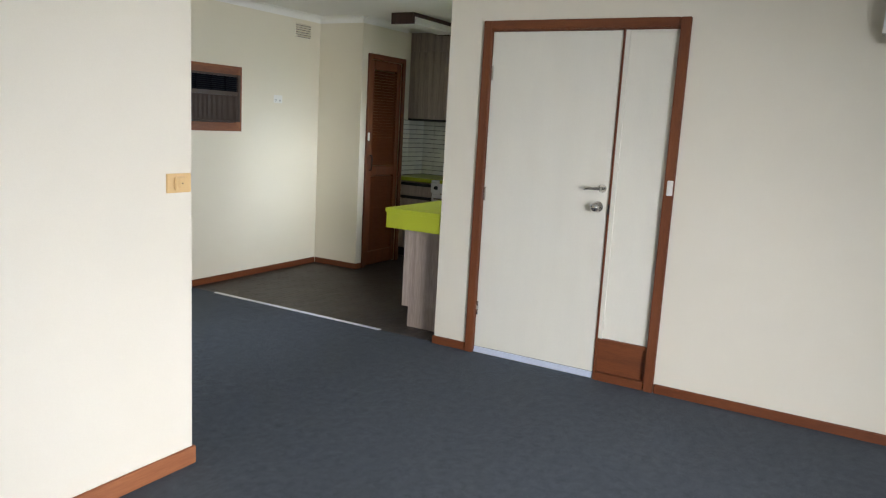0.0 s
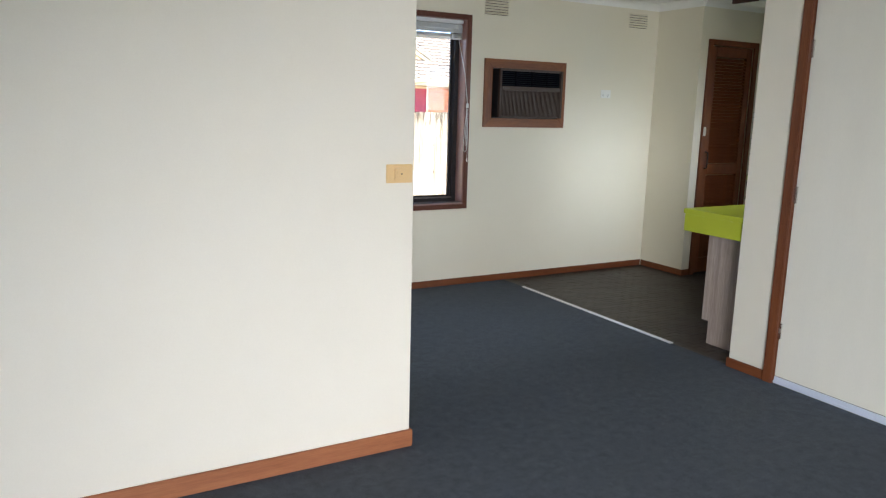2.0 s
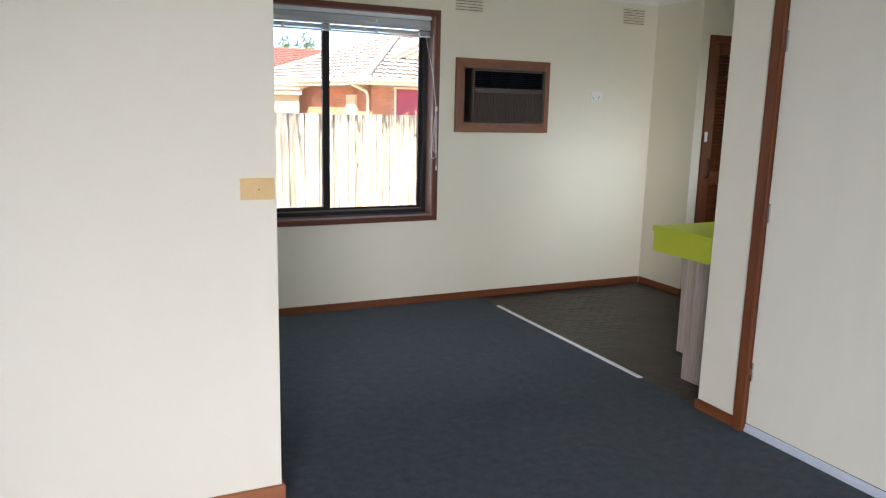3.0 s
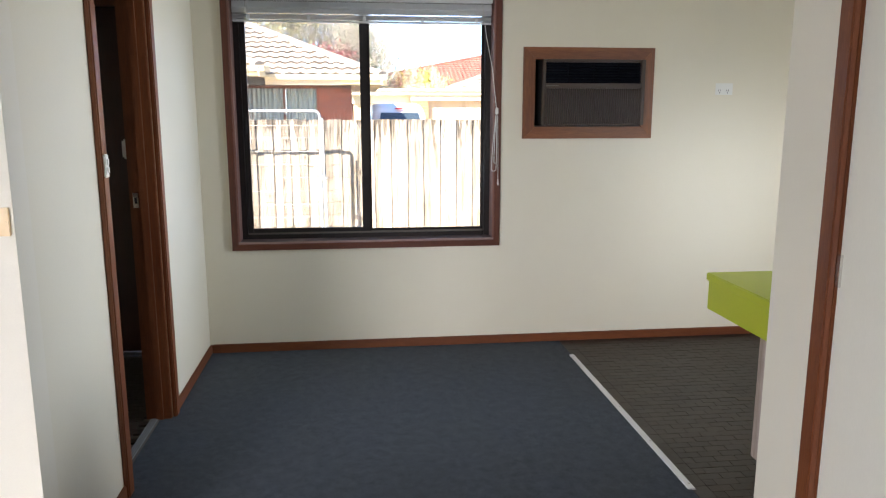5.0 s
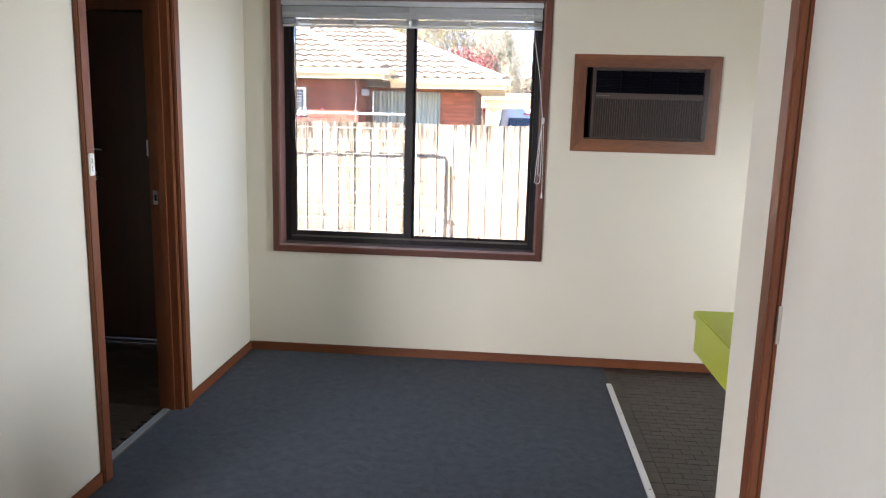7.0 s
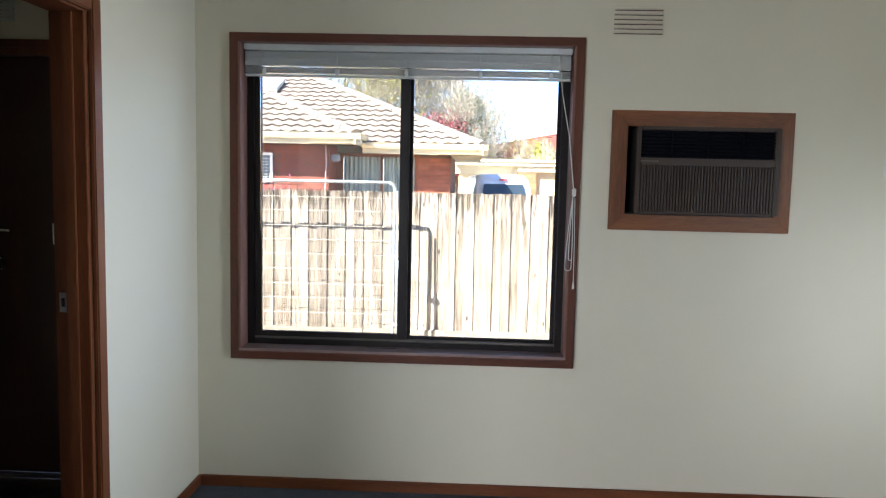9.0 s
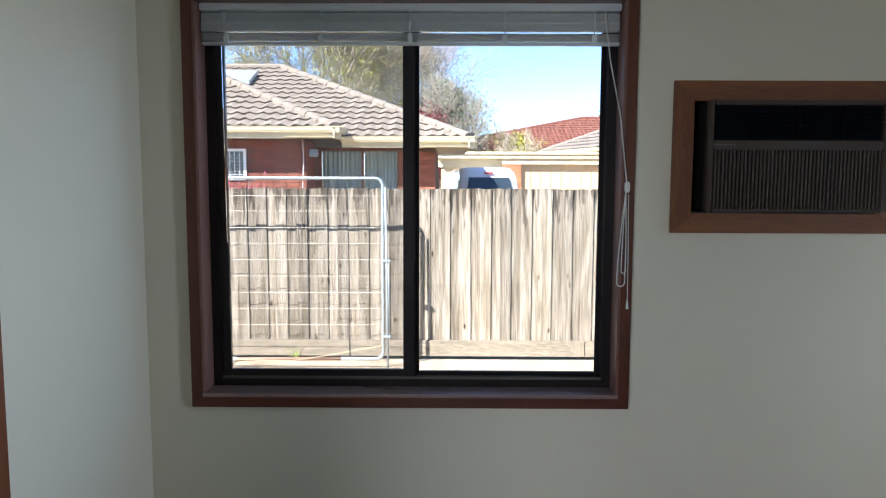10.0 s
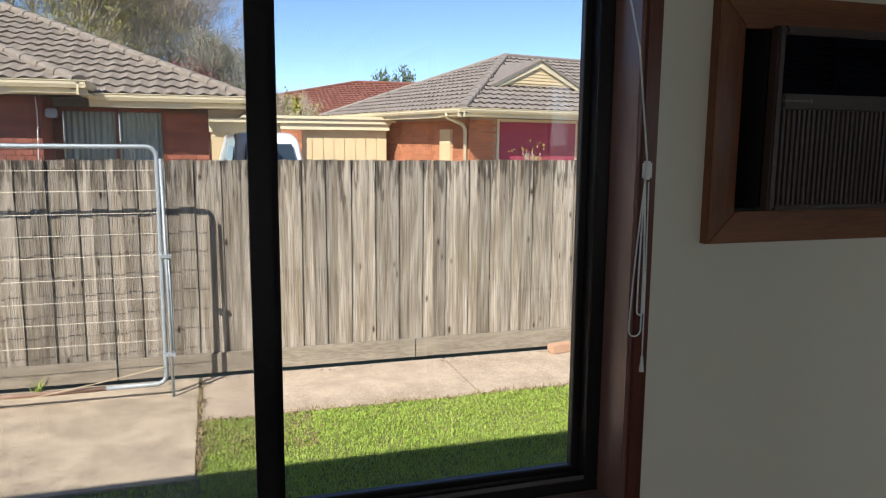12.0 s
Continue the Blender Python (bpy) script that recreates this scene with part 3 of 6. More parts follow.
blind = thing("venetian_blind", (1.02, 0.04, 2.16), "white aluminium venetian blind drawn up to the top", "blind")
part("headrail", boxes((0.242, 1.799, 0.028, 0.066, 2.138, 2.165), bevel=0.003), SLAT, blind)
rng = random.Random(4)
for k in range(5):
    z = 2.122 - 0.0065 * k
    tip = 0.013 + 0.002 * rng.random()
    bm = bmesh.new()
    outline(bm, [(0.246, 0.036, z), (0.246, 0.046, z + 0.5 * tip + 0.002), (0.246, 0.056, z + tip), (0.246, 0.056, z + tip - 0.001), (0.246, 0.046, z + 0.5 * tip + 0.001), (0.246, 0.036, z - 0.001)], (1.548, 0, 0))
    part("slat", bm, SLAT, blind)
pieces("slat", [(1.02 + 0.003 * (rng.random() - 0.5), 0.048 + 0.003 * (rng.random() - 0.5), 2.098 - k * 0.0024, 1.548, 0.026, 0.0014) for k in range(14)], SLAT, blind)
for k in range(7):
    z = 2.058 - 0.0042 * k
    bm = bmesh.new()
    sag = 0.0015 * rng.random()
    outline(bm, [(0.246, 0.036, z), (0.246, 0.049, z + 0.003), (0.246, 0.062, z), (0.246, 0.062, z - 0.001), (0.246, 0.049, z + 0.002), (0.246, 0.036, z - 0.001)], (1.548, 0, -sag))
    part("slat", bm, SLAT, blind)
part("bottom_rail", boxes((0.246, 1.795, 0.034, 0.062, 2.015, 2.026), bevel=0.003), SLAT, blind)
for x in (0.34, 0.69, 1.02, 1.37, 1.7):
    part("ladder_tape", boxes((x - 0.0022, x + 0.0022, 0.0285, 0.0296, 2.03, 2.14), (x - 0.009, x + 0.009, 0.0265, 0.0335, 2.018, 2.05), bevel=0.0008), SLAT, blind)
    part("rail_plug", boxes((x - 0.012, x + 0.012, 0.0325, 0.0338, 2.0135, 2.0255)), WHITE_PLASTIC, blind)
part("pull_cord", tube(bmesh.new(), [(1.735, 0.026, 2.14), (1.755, 0.0, 1.95), (1.79, -0.03, 1.75), (1.818, -0.036, 1.505)], 0.0022, 6), CORD, blind)
part("cord_cleat", boxes((1.812, 1.83, -0.04, -0.0225, 1.475, 1.515), bevel=0.004), WHITE_PLASTIC, blind)
def cord_loop(top, bottom, wide, lean, depth):
    """A hanging loop of cord from the cleat, with a round end."""
    sides = 10
    down = [(1.816 - wide * math.sin(1.5 * k / sides) - lean * k / sides, -0.034 - depth * k / sides, top + (bottom - top) * k / sides) for k in range(sides)]
    turn = [(1.816 - lean - wide * math.cos(math.pi * k / 8), -0.034 - depth, bottom - wide * math.sin(math.pi * k / 8)) for k in range(9)]
    up = [(1.816 + wide * math.sin(1.5 * k / sides) - lean * k / sides, -0.033 - depth * k / sides, top + (bottom - top) * k / sides) for k in range(sides - 1, -1, -1)]
    return tube(bmesh.new(), down + turn + up, 0.002, 6)


part("cord_loop", cord_loop(1.48, 1.142, 0.015, 0.012, 0.004), CORD, blind, smooth=True)
part("cord_loop", cord_loop(1.48, 1.185, 0.008, 0.004, 0.009), CORD, blind, smooth=True)
part("cord_end", tube(bmesh.new(), [(1.826, -0.032, 1.47), (1.832, -0.028, 1.25), (1.834, -0.026, 1.075)], 0.0016, 6), CORD, blind)
part("tassel", disc(bmesh.new(), (1.834, -0.026, 1.04), (0, 0, 1), 0.006, 0.035, 10, 0.003), WHITE_PLASTIC, blind)
part("tilt_wand", tube(bmesh.new(), [(0.325, 0.022, 2.14), (0.327, 0.02, 1.75), (0.33, 0.02, 1.28)], 0.0028, 6), GLASS, blind, "clear plastic tilt wand")

# ---- wall air conditioner ----
ac = thing("air_conditioner", (2.405, 0.0, 1.4), "brown through-wall air conditioner in timber frame", "air conditioner")
mitred_frame(ac, ("surround",), 1.988, 2.822, 1.326, 1.882, 0.0735, -0.024, -0.001, (AC_TIMBER_X, AC_TIMBER))
part("sleeve", boxes((2.049, 2.056, 0.0, 0.2, 1.399, 1.817), (2.754, 2.761, 0.0, 0.2, 1.399, 1.817), (2.057, 2.753, 0.0, 0.2, 1.399, 1.405), (2.057, 2.753, 0.0, 0.2, 1.811, 1.817), (2.049, 2.761, 0.2005, 0.24, 1.399, 1.817)), BLACK_GAP, ac)
AX0, AX1, AZ0, AZ1, AY = 2.09, 2.738, 1.408, 1.806, -0.095
# Black colour of the case puts in the shade on the unit's side.
part("body", boxes((AX0 + 0.003, AX1 - 0.003, AY + 0.03, 0.19, AZ0 + 0.003, AZ1 - 0.003), bevel=0.006), BLACK_GAP, ac, "metal case, coloured black for its shadow side")
part("bezel", boxes((AX0, AX0 + 0.02, AY, AY + 0.0295, AZ0, AZ1), (AX1 - 0.026, AX1, AY, AY + 0.0295, AZ0, AZ1), (AX0 + 0.0205, AX1 - 0.0265, AY, AY + 0.0295, AZ1 - 0.018, AZ1),
     (AX0 + 0.0205, AX1 - 0.0265, AY - 0.002, AY + 0.0295, 1.63, 1.663), (AX0 + 0.0205, AX1 - 0.0265, AY, AY + 0.0295, AZ0, AZ0 + 0.01), bevel=0.004), AC_BROWN, ac)
part("outlet_recess", boxes((AX0 + 0.0205, AX1 - 0.0265, AY + 0.024, AY + 0.0292, 1.6635, AZ1 - 0.0185)), AC_DARK, ac)
for k in range(7):
    z = 1.67 + k * 0.0162
    part("louvre", outline(bmesh.new(), [(AX0 + 0.022, AY + 0.004, z), (AX0 + 0.022, AY + 0.022, z + 0.006), (AX0 + 0.022, AY + 0.022, z + 0.009), (AX0 + 0.022, AY + 0.004, z + 0.003)], (AX1 - AX0 - 0.05, 0, 0)), AC_DARK, ac)
for x in (2.25, 2.414, 2.57):
    part("louvre_rib", boxes((x - 0.002, x + 0.002, AY + 0.003, AY + 0.0235, 1.665, 1.786)), AC_DARK, ac)
part("intake_recess", boxes((AX0 + 0.0205, AX1 - 0.0265, AY + 0.016, AY + 0.0292, AZ0 + 0.0105, 1.6295)), BLACK_GAP, ac)
n_slats = 44
slat_w = (AX1 - AX0 - 0.05) / n_slats
pieces("grille_slat", [(AX0 + 0.022 + slat_w * (k + 0.5), AY + 0.009, (AZ0 + 0.01 + 1.63) / 2, slat_w * 0.55, 0.013, 1.6285 - AZ0 - 0.0115) for k in range(n_slats)], AC_BROWN, ac)
part("badge", boxes((2.108, 2.178, AY - 0.0035, AY - 0.0023, 1.6455, 1.6495), (2.181, 2.187, AY - 0.0035, AY - 0.0023, 1.6435, 1.6515)), DULL_METAL, ac, "small silver badge strip")


def wall_vent(name, x0, x1, z0, z1):
    v = thing(name, ((x0 + x1) / 2, 0.0, z0), "cream plaster wall vent with horizontal slots", "vent", "wall vents")
    part("plate", boxes((x0, x1, -0.003, -0.0006, z0, z1)), DINING_PAINT, v)
    for k in range(6):
        z = z0 + (z1 - z0) * (k + 0.35) / 6
        part("louvre", outline(bmesh.new(), [(x0 + 0.004, -0.0035, z + 0.012), (x0 + 0.004, -0.014, z + 0.003), (x0 + 0.004, -0.014, z), (x0 + 0.004, -0.0035, z)], (x1 - x0 - 0.008, 0, 0)), DINING_PAINT, v)
        # Solid brown bar on the plate, painting the shade of an open slot.
        part("slot", boxes((x0 + 0.004, x1 - 0.004, -0.0042, -0.0032, z - 0.004, z - 0.0005)), AC_BROWN, v)


wall_vent("wall_vent", 1.975, 2.205, 2.225, 2.352)
wall_vent("wall_vent", 3.525, 3.745, 2.232, 2.36)

outlet = thing("power_outlet", (3.3, 0.0, 1.6), "white double power outlet on the wall", "outlet")
part("plate", boxes((3.243, 3.357, -0.008, -0.0006, 1.598, 1.67), bevel=0.002), WHITE_PLASTIC, outlet)
for x in (3.268, 3.322):
    part("socket", boxes((x - 0.008, x - 0.005, -0.0088, -0.0081, 1.62, 1.63), (x + 0.005, x + 0.008, -0.0088, -0.0081, 1.62, 1.63), (x - 0.0015, x + 0.0015, -0.0088, -0.0081, 1.606, 1.616)), BLACK_GAP, outlet)
    part("rocker", boxes((x - 0.006, x + 0.006, -0.0105, -0.0082, 1.642, 1.658), bevel=0.001), WHITE_PLASTIC, outlet)

# ---- light switches ----
sw = thing("light_switch", (-0.012, -2.5540, 1.17), "yellowed beige plastic light switch on the wall", "light switch")
part("plate", boxes((-0.072, 0.046, -2.5610, -2.5538, 1.17, 1.246), bevel=0.002), BEIGE_PLASTIC, sw)
rocker = part("rocker", boxes((-0.041, 0.017, -2.5730, -2.5615, 1.182, 1.234), bevel=0.004), BEIGE_PLASTIC, sw, "raised square rocker")
part("button", boxes((-0.028, 0.004, -2.5790, -2.5735, 1.191, 1.225), bevel=0.003), BEIGE_PLASTIC, rocker)
part("indicator", disc(bmesh.new(), (-0.012, -2.5791, 1.208), (0, -1, 0), 0.003, 0.001, 10), AC_BROWN, rocker)
for x in (-0.062, 0.036):
    part("screw", disc(bmesh.new(), (x, -2.5611, 1.208), (0, -1, 0), 0.003, 0.001, 10), BEIGE_PLASTIC, sw)


def small_switch(name, x0, x1, y0, y1, z0, z1, face, label):
    s_ = thing(name, ((x0 + x1) / 2, (y0 + y1) / 2, z0), label, "light switch", "architrave switches")
    part("plate", boxes((x0, x1, y0, y1, z0, z1), bevel=0.003), WHITE_PLASTIC, s_)
    fx, fy = face
    cx, cy, cz = (x0 + x1) / 2, (y0 + y1) / 2, (z0 + z1) / 2
    for dz in (-0.015, 0.015):
        if fx:
            xf = x0 if fx < 0 else x1
            part("rocker", boxes((min(xf, xf + fx * 0.005) + (0.0002 if fx > 0 else 0), max(xf, xf + fx * 0.005) - (0.0002 if fx < 0 else 0), cy - 0.007, cy + 0.007, cz + dz - 0.01, cz + dz + 0.01), bevel=0.001), WHITE_PLASTIC, s_)
        else:
            yf = y0
            part("rocker", boxes((cx - 0.007, cx + 0.007, yf - 0.005, yf - 0.0002, cz + dz - 0.01, cz + dz + 0.01), bevel=0.001), WHITE_PLASTIC, s_)


small_switch("light_switch", 2.214, 2.2222, -3.958, -3.924, 1.165, 1.25, (-1, 0), "narrow white light switch on the door architrave")
small_switch("light_switch", 0.0432, 0.052, -1.786, -1.752, 1.255, 1.34, (1, 0), "narrow white light switch on the doorway architrave")
small_switch("light_switch", 3.988, 4.02, -0.559, -0.5512, 1.285, 1.365, (0, -1), "narrow white light switch on the pantry architrave")

# ---- entry door ----
entry = tagged(new("door_1"), "closed off-white entry door with sidelight and timber frame", "door", kind="structure")
part("architrave", boxes((2.2225, 2.245, -2.757, -2.70, 0.0, 2.14), bevel=0.004), TIMBER, entry)
part("architrave", boxes((2.2225, 2.245, -3.962, -3.905, 0.0, 2.14), bevel=0.004), TIMBER, entry)
part("architrave", boxes((2.2225, 2.245, -3.904, -2.758, 2.085, 2.14), bevel=0.004), TIMBER_ALONG_Y, entry)
part("frame", boxes((2.2465, 2.35, -2.755, -2.736, 0.0, 2.104), (2.2465, 2.35, -3.919, -3.9, 0.0, 2.104), (2.2465, 2.35, -3.8995, -2.7555, 2.079, 2.104)), TIMBER, entry)
part("mullion", boxes((2.24, 2.35, -3.6, -3.588, 0.0, 2.0785), bevel=0.002), TIMBER, entry)
leaf = part("leaf", boxes((2.252, 2.29, -3.585, -2.758, 0.044, 2.075), bevel=0.002), DOOR_PAINT, entry, "off-white painted flush door leaf")
part("hinge", boxes((2.243, 2.2515, -2.772, -2.7585, 1.78, 1.87)), STEEL, leaf)
part("hinge", boxes((2.243, 2.2515, -2.772, -2.7585, 1.02, 1.11)), STEEL, leaf)
part("hinge", boxes((2.243, 2.2515, -2.772, -2.7585, 0.26, 0.35)), STEEL, leaf)
# The strip's blue-white colour stands in for daylight reflected at the door foot.
part("weather_strip", boxes((2.243, 2.2515, -3.58, -2.762, 0.008, 0.043), (2.236, 2.2428, -3.58, -2.762, 0.006, 0.022), bevel=0.002), SEAL_STRIP, leaf, "aluminium weather strip along the door foot, coloured blue-white for reflected daylight")
lever = part("lever_handle", disc(bmesh.new(), (2.2515, -3.545, 1.168), (-1, 0, 0), 0.024, 0.01, 24), STEEL, leaf, "satin steel lever handle")
part("lever", tube(bmesh.new(), [(2.241, -3.545, 1.168), (2.2, -3.545, 1.168), (2.193, -3.53, 1.168), (2.193, -3.47, 1.166), (2.197, -3.45, 1.162)], 0.0085, 10), STEEL, lever, smooth=True)
lock = part("knob_lock", disc(bmesh.new(), (2.2515, -3.525, 1.058), (-1, 0, 0), 0.033, 0.009, 28), STEEL, leaf, "round satin steel knob lock")
part("neck", disc(bmesh.new(), (2.242, -3.525, 1.058), (-1, 0, 0), 0.014, 0.03, 18), STEEL, lock)
bm = bmesh.new()
bmesh.ops.create_uvsphere(bm, u_segments=20, v_segments=12, radius=0.027, matrix=Matrix.Translation((2.196, -3.525, 1.058)) @ Matrix.Diagonal((0.75, 1, 1, 1)))
part("knob", bm, STEEL, lock, smooth=True)
part("strike_plate", boxes((2.2375, 2.2395, -3.599, -3.589, 1.02, 1.08)), BLACK_GAP, entry)
part("sidelight_panel", boxes((2.262, 2.275, -3.899, -3.613, 0.262, 2.078), bevel=0.002), DOOR_PAINT, entry, "off-white sidelight panel")
part("sidelight_stop", boxes((2.252, 2.2615, -3.899, -3.888, 0.262, 2.078), (2.246, 2.2615, -3.626, -3.6005, 0.262, 2.078), (2.252, 2.2615, -3.8875, -3.6265, 2.066, 2.078)), DOOR_PAINT, entry)
part("lower_rail", boxes((2.244, 2.275, -3.899, -3.6005, 0.238, 0.2615), bevel=0.003), TIMBER_ALONG_Y, entry)
part("lower_panel", boxes((2.268, 2.28, -3.899, -3.6005, 0.05, 0.2375)), TIMBER_ALONG_Y, entry, "red-brown timber panel below the sidelight")
part("bottom_rail", boxes((2.232, 2.275, -3.899, -3.6005, 0.0, 0.0495), bevel=0.003), TIMBER_ALONG_Y, entry)

split = thing("wall_unit", (2.246, -5.3, 2.0), "white wall mounted split air conditioner", "air conditioner")
part("body", boxes((2.11, 2.2455, -5.7, -4.865, 2.0, 2.29), bevel=0.03), WHITE_ENAMEL, split)
part("flap", boxes((2.13, 2.22, -5.66, -4.9, 1.991, 1.9995), bevel=0.003), WHITE_PLASTIC, split)

# ---- hall doorway and hall ----
doorway = tagged(new("door_2"), "open doorway with red-brown stained timber frame", "doorway", kind="structure")
part("architrave", boxes((0.021, 0.043, -1.793, -1.733, 0.0, 2.135), bevel=0.005), TIMBER, doorway)
part("architrave", boxes((0.021, 0.043, -0.999, -0.939, 0.0, 2.135), bevel=0.005), TIMBER, doorway)
part("architrave", boxes((0.021, 0.043, -1.732, -1.0, 2.083, 2.135), bevel=0.005), TIMBER_ALONG_Y, doorway)
part("jamb", boxes((-0.1, 0.0205, -1.734, -1.712, 0.0, 2.0775), bevel=0.002), TIMBER, doorway)
jamb = part("jamb", boxes((-0.1, 0.0205, -1.018, -0.996, 0.0, 2.0775), bevel=0.002), TIMBER, doorway)
part("head", boxes((-0.1, 0.0205, -1.734, -0.996, 2.078, 2.099)), TIMBER_ALONG_Y, doorway)
part("stop", boxes((-0.052, -0.016, -1.0285, -1.0185, 0.0, 2.077), (-0.052, -0.016, -1.7115, -1.7015, 0.0, 2.077), bevel=0.002), TIMBER, doorway)
part("strike_plate", boxes((-0.085, -0.06, -1.0198, -1.0183, 1.05, 1.12)), STEEL, jamb, "worn steel strike plate")
part("strike_hole", boxes((-0.078, -0.067, -1.0204, -1.0199, 1.07, 1.1)), BLACK_GAP, jamb)
part("threshold", outline(bmesh.new(), [(-0.092, -1.712, -0.012), (-0.082, -1.712, 0.001), (-0.057, -1.712, 0.004), (-0.038, -1.712, 0.002), (-0.033, -1.712, -0.012)], (0, 0.694, 0)), DULL_METAL, doorway, "ribbed aluminium threshold strip")
for x in (-0.076, -0.066, -0.056, -0.046):
    part("threshold_rib", boxes((x - 0.0015, x + 0.0015, -1.71, -1.02, 0.0022, 0.0055)), GALVANISED, doorway)

backdoor = tagged(new("door_3"), "closed dark brown back door with lever and knob", "door", kind="structure")
part("frame", boxes((-1.089, -1.055, -0.02, 0.1, 0.0, 2.119), (-0.185, -0.151, -0.02, 0.1, 0.0, 2.119), (-1.0545, -0.1855, -0.02, 0.1, 2.085, 2.119)), TIMBER, backdoor)
part("architrave", boxes((-0.149, -0.1, -0.02, -0.001, 0.0, 2.16), (-1.0995, -0.1495, -0.02, -0.001, 2.1205, 2.16), bevel=0.003), TIMBER, backdoor)
bleaf = part("leaf", boxes((-1.054, -0.186, 0.03, 0.068, 0.02, 2.084)), DARK_DOOR, backdoor, "dark brown flush door leaf")
part("lever", tube(bmesh.new(), [(-1.0, 0.0295, 1.25), (-1.0, -0.02, 1.25), (-0.98, -0.025, 1.25), (-0.89, -0.025, 1.248)], 0.009, 8), STEEL, bleaf, smooth=True)
bm = disc(bmesh.new(), (-0.98, 0.0295, 1.08), (0, -1, 0), 0.033, 0.01, 20)
disc(bm, (-0.98, 0.0, 1.08), (0, -1, 0), 0.026, 0.04, 20, 0.02)
part("knob", bm, STEEL, bleaf)
part("sill_bar", boxes((-1.054, -0.186, 0.0, 0.029, 0.0, 0.018)), DULL_METAL, backdoor)
hall_vent = thing("wall_vent", (-0.97, 0.0, 2.245), "white slotted vent grille above the back door", "vent")
part("frame", boxes((-1.088, -0.848, -0.01, -0.001, 2.245, 2.26), (-1.088, -0.848, -0.01, -0.001, 2.385, 2.4), (-1.088, -1.073, -0.01, -0.001, 2.2605, 2.3845), (-0.863, -0.848, -0.01, -0.001, 2.2605, 2.3845)), TRIM_WHITE, hall_vent)
for k in range(7):
    z = 2.266 + k * 0.0165
    part("louvre", boxes((-1.0725, -0.8635, -0.009, -0.001, z, z + 0.009)), TRIM_WHITE, hall_vent)
bell = thing("wall_plate", (-0.095, -0.92, 1.25), "white rounded plastic wall plate in the hall", "wall plate")
part("plate", boxes((-0.128, -0.0905, -0.985, -0.9, 1.275, 1.365), bevel=0.008), WHITE_PLASTIC, bell)

# ---- kitchen ----
pantry = tagged(new("door_4"), "closed red-brown louvred timber pantry door", "door", kind="structure")
part("architrave", boxes((3.978, 4.032, -0.551, -0.531, 0.0, 2.13), bevel=0.004), PANTRY_TIMBER, pantry)
part("architrave", boxes((4.575, 4.629, -0.551, -0.531, 0.0, 2.13), bevel=0.004), PANTRY_TIMBER, pantry)
part("architrave", boxes((4.0325, 4.5745, -0.551, -0.531, 2.078, 2.13), bevel=0.004), PANTRY_TIMBER, pantry)
PL = part("leaf_frame", boxes((4.034, 4.104, -0.528, -0.496, 0.012, 2.075), (4.503, 4.573, -0.528, -0.496, 0.012, 2.075), (4.1045, 4.5025, -0.528, -0.496, 0.012, 0.15),
     (4.1045, 4.5025, -0.528, -0.496, 0.93, 1.03), (4.1045, 4.5025, -0.528, -0.496, 1.985, 2.075), bevel=0.003), PANTRY_TIMBER, pantry)
rows = [0.158 + k * 0.0285 for k in range(27)] + [1.038 + k * 0.0285 for k in range(33)]
louvre = outline(bmesh.new(), [(-0.199, -0.014, -0.012), (-0.199, 0.012, 0.012), (-0.199, 0.014, 0.009), (-0.199, -0.012, -0.015)], (0.398, 0, 0))
louvre_mesh = mesh_of("louvre", louvre, PANTRY_TIMBER)
for z in rows:
    ob = new("louvre", louvre_mesh)
    ob.parent = PL
    ob.matrix_basis = Matrix.Translation((4.3035, -0.512, z + 0.012))
part("pull_handle", tube(bmesh.new(), [(4.069, -0.529, 0.99), (4.069, -0.553, 0.995), (4.069, -0.558, 1.02), (4.069, -0.558, 1.11), (4.069, -0.553, 1.135), (4.069, -0.529, 1.14)], 0.007, 8), BRONZE, PL, "dark bronze pull handle")

bench = thing("kitchen_bench", (3.3, -2.2, 0.0), "lime green laminate breakfast bench with woodgrain base", "kitchen bench")
part("benchtop", boxes((2.262, 5.0, -2.449, -1.985, 0.862, 0.892), bevel=0.004), LIME, bench, "lime green laminate benchtop")
part("apron", boxes((2.27, 2.29, -2.449, -1.993, 0.752, 0.8615), (2.2905, 5.0, -2.013, -1.993, 0.752, 0.8615), bevel=0.002), LIME, bench, "lime green laminate apron below the top")
part("end_panel", boxes((2.48, 2.5, -2.449, -2.02, 0.15, 0.8615), (2.48, 2.5, -2.449, -2.075, 0.0, 0.1498)), LAMINATE, bench, "pale woodgrain laminate end panel")
part("back_panel", boxes((2.2905, 4.98, -2.449, -2.44, 0.1, 0.8615)), LAMINATE, bench)
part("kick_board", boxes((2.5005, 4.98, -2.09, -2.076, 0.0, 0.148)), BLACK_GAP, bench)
for k in range(5):
    x = 2.503 + k * 0.49
    d = part("cupboard_door", boxes((x, x + 0.484, -2.036, -2.018, 0.152, 0.745), bevel=0.002), LAMINATE, bench)
    part("finger_pull", boxes((x + 0.02, x + 0.464, -2.0178, -2.014, 0.722, 0.742)), BLACK_GAP, d)

base = thing("base_cabinet", (5.14, -0.55, 0.0), "woodgrain laminate base cabinet with black finger pulls", "kitchen cabinet")
part("carcass", boxes((4.87, 5.43, -0.798, -0.301, 0.1, 0.85)), LAMINATE, base)
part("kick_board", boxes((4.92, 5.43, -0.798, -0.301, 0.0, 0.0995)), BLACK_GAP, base)
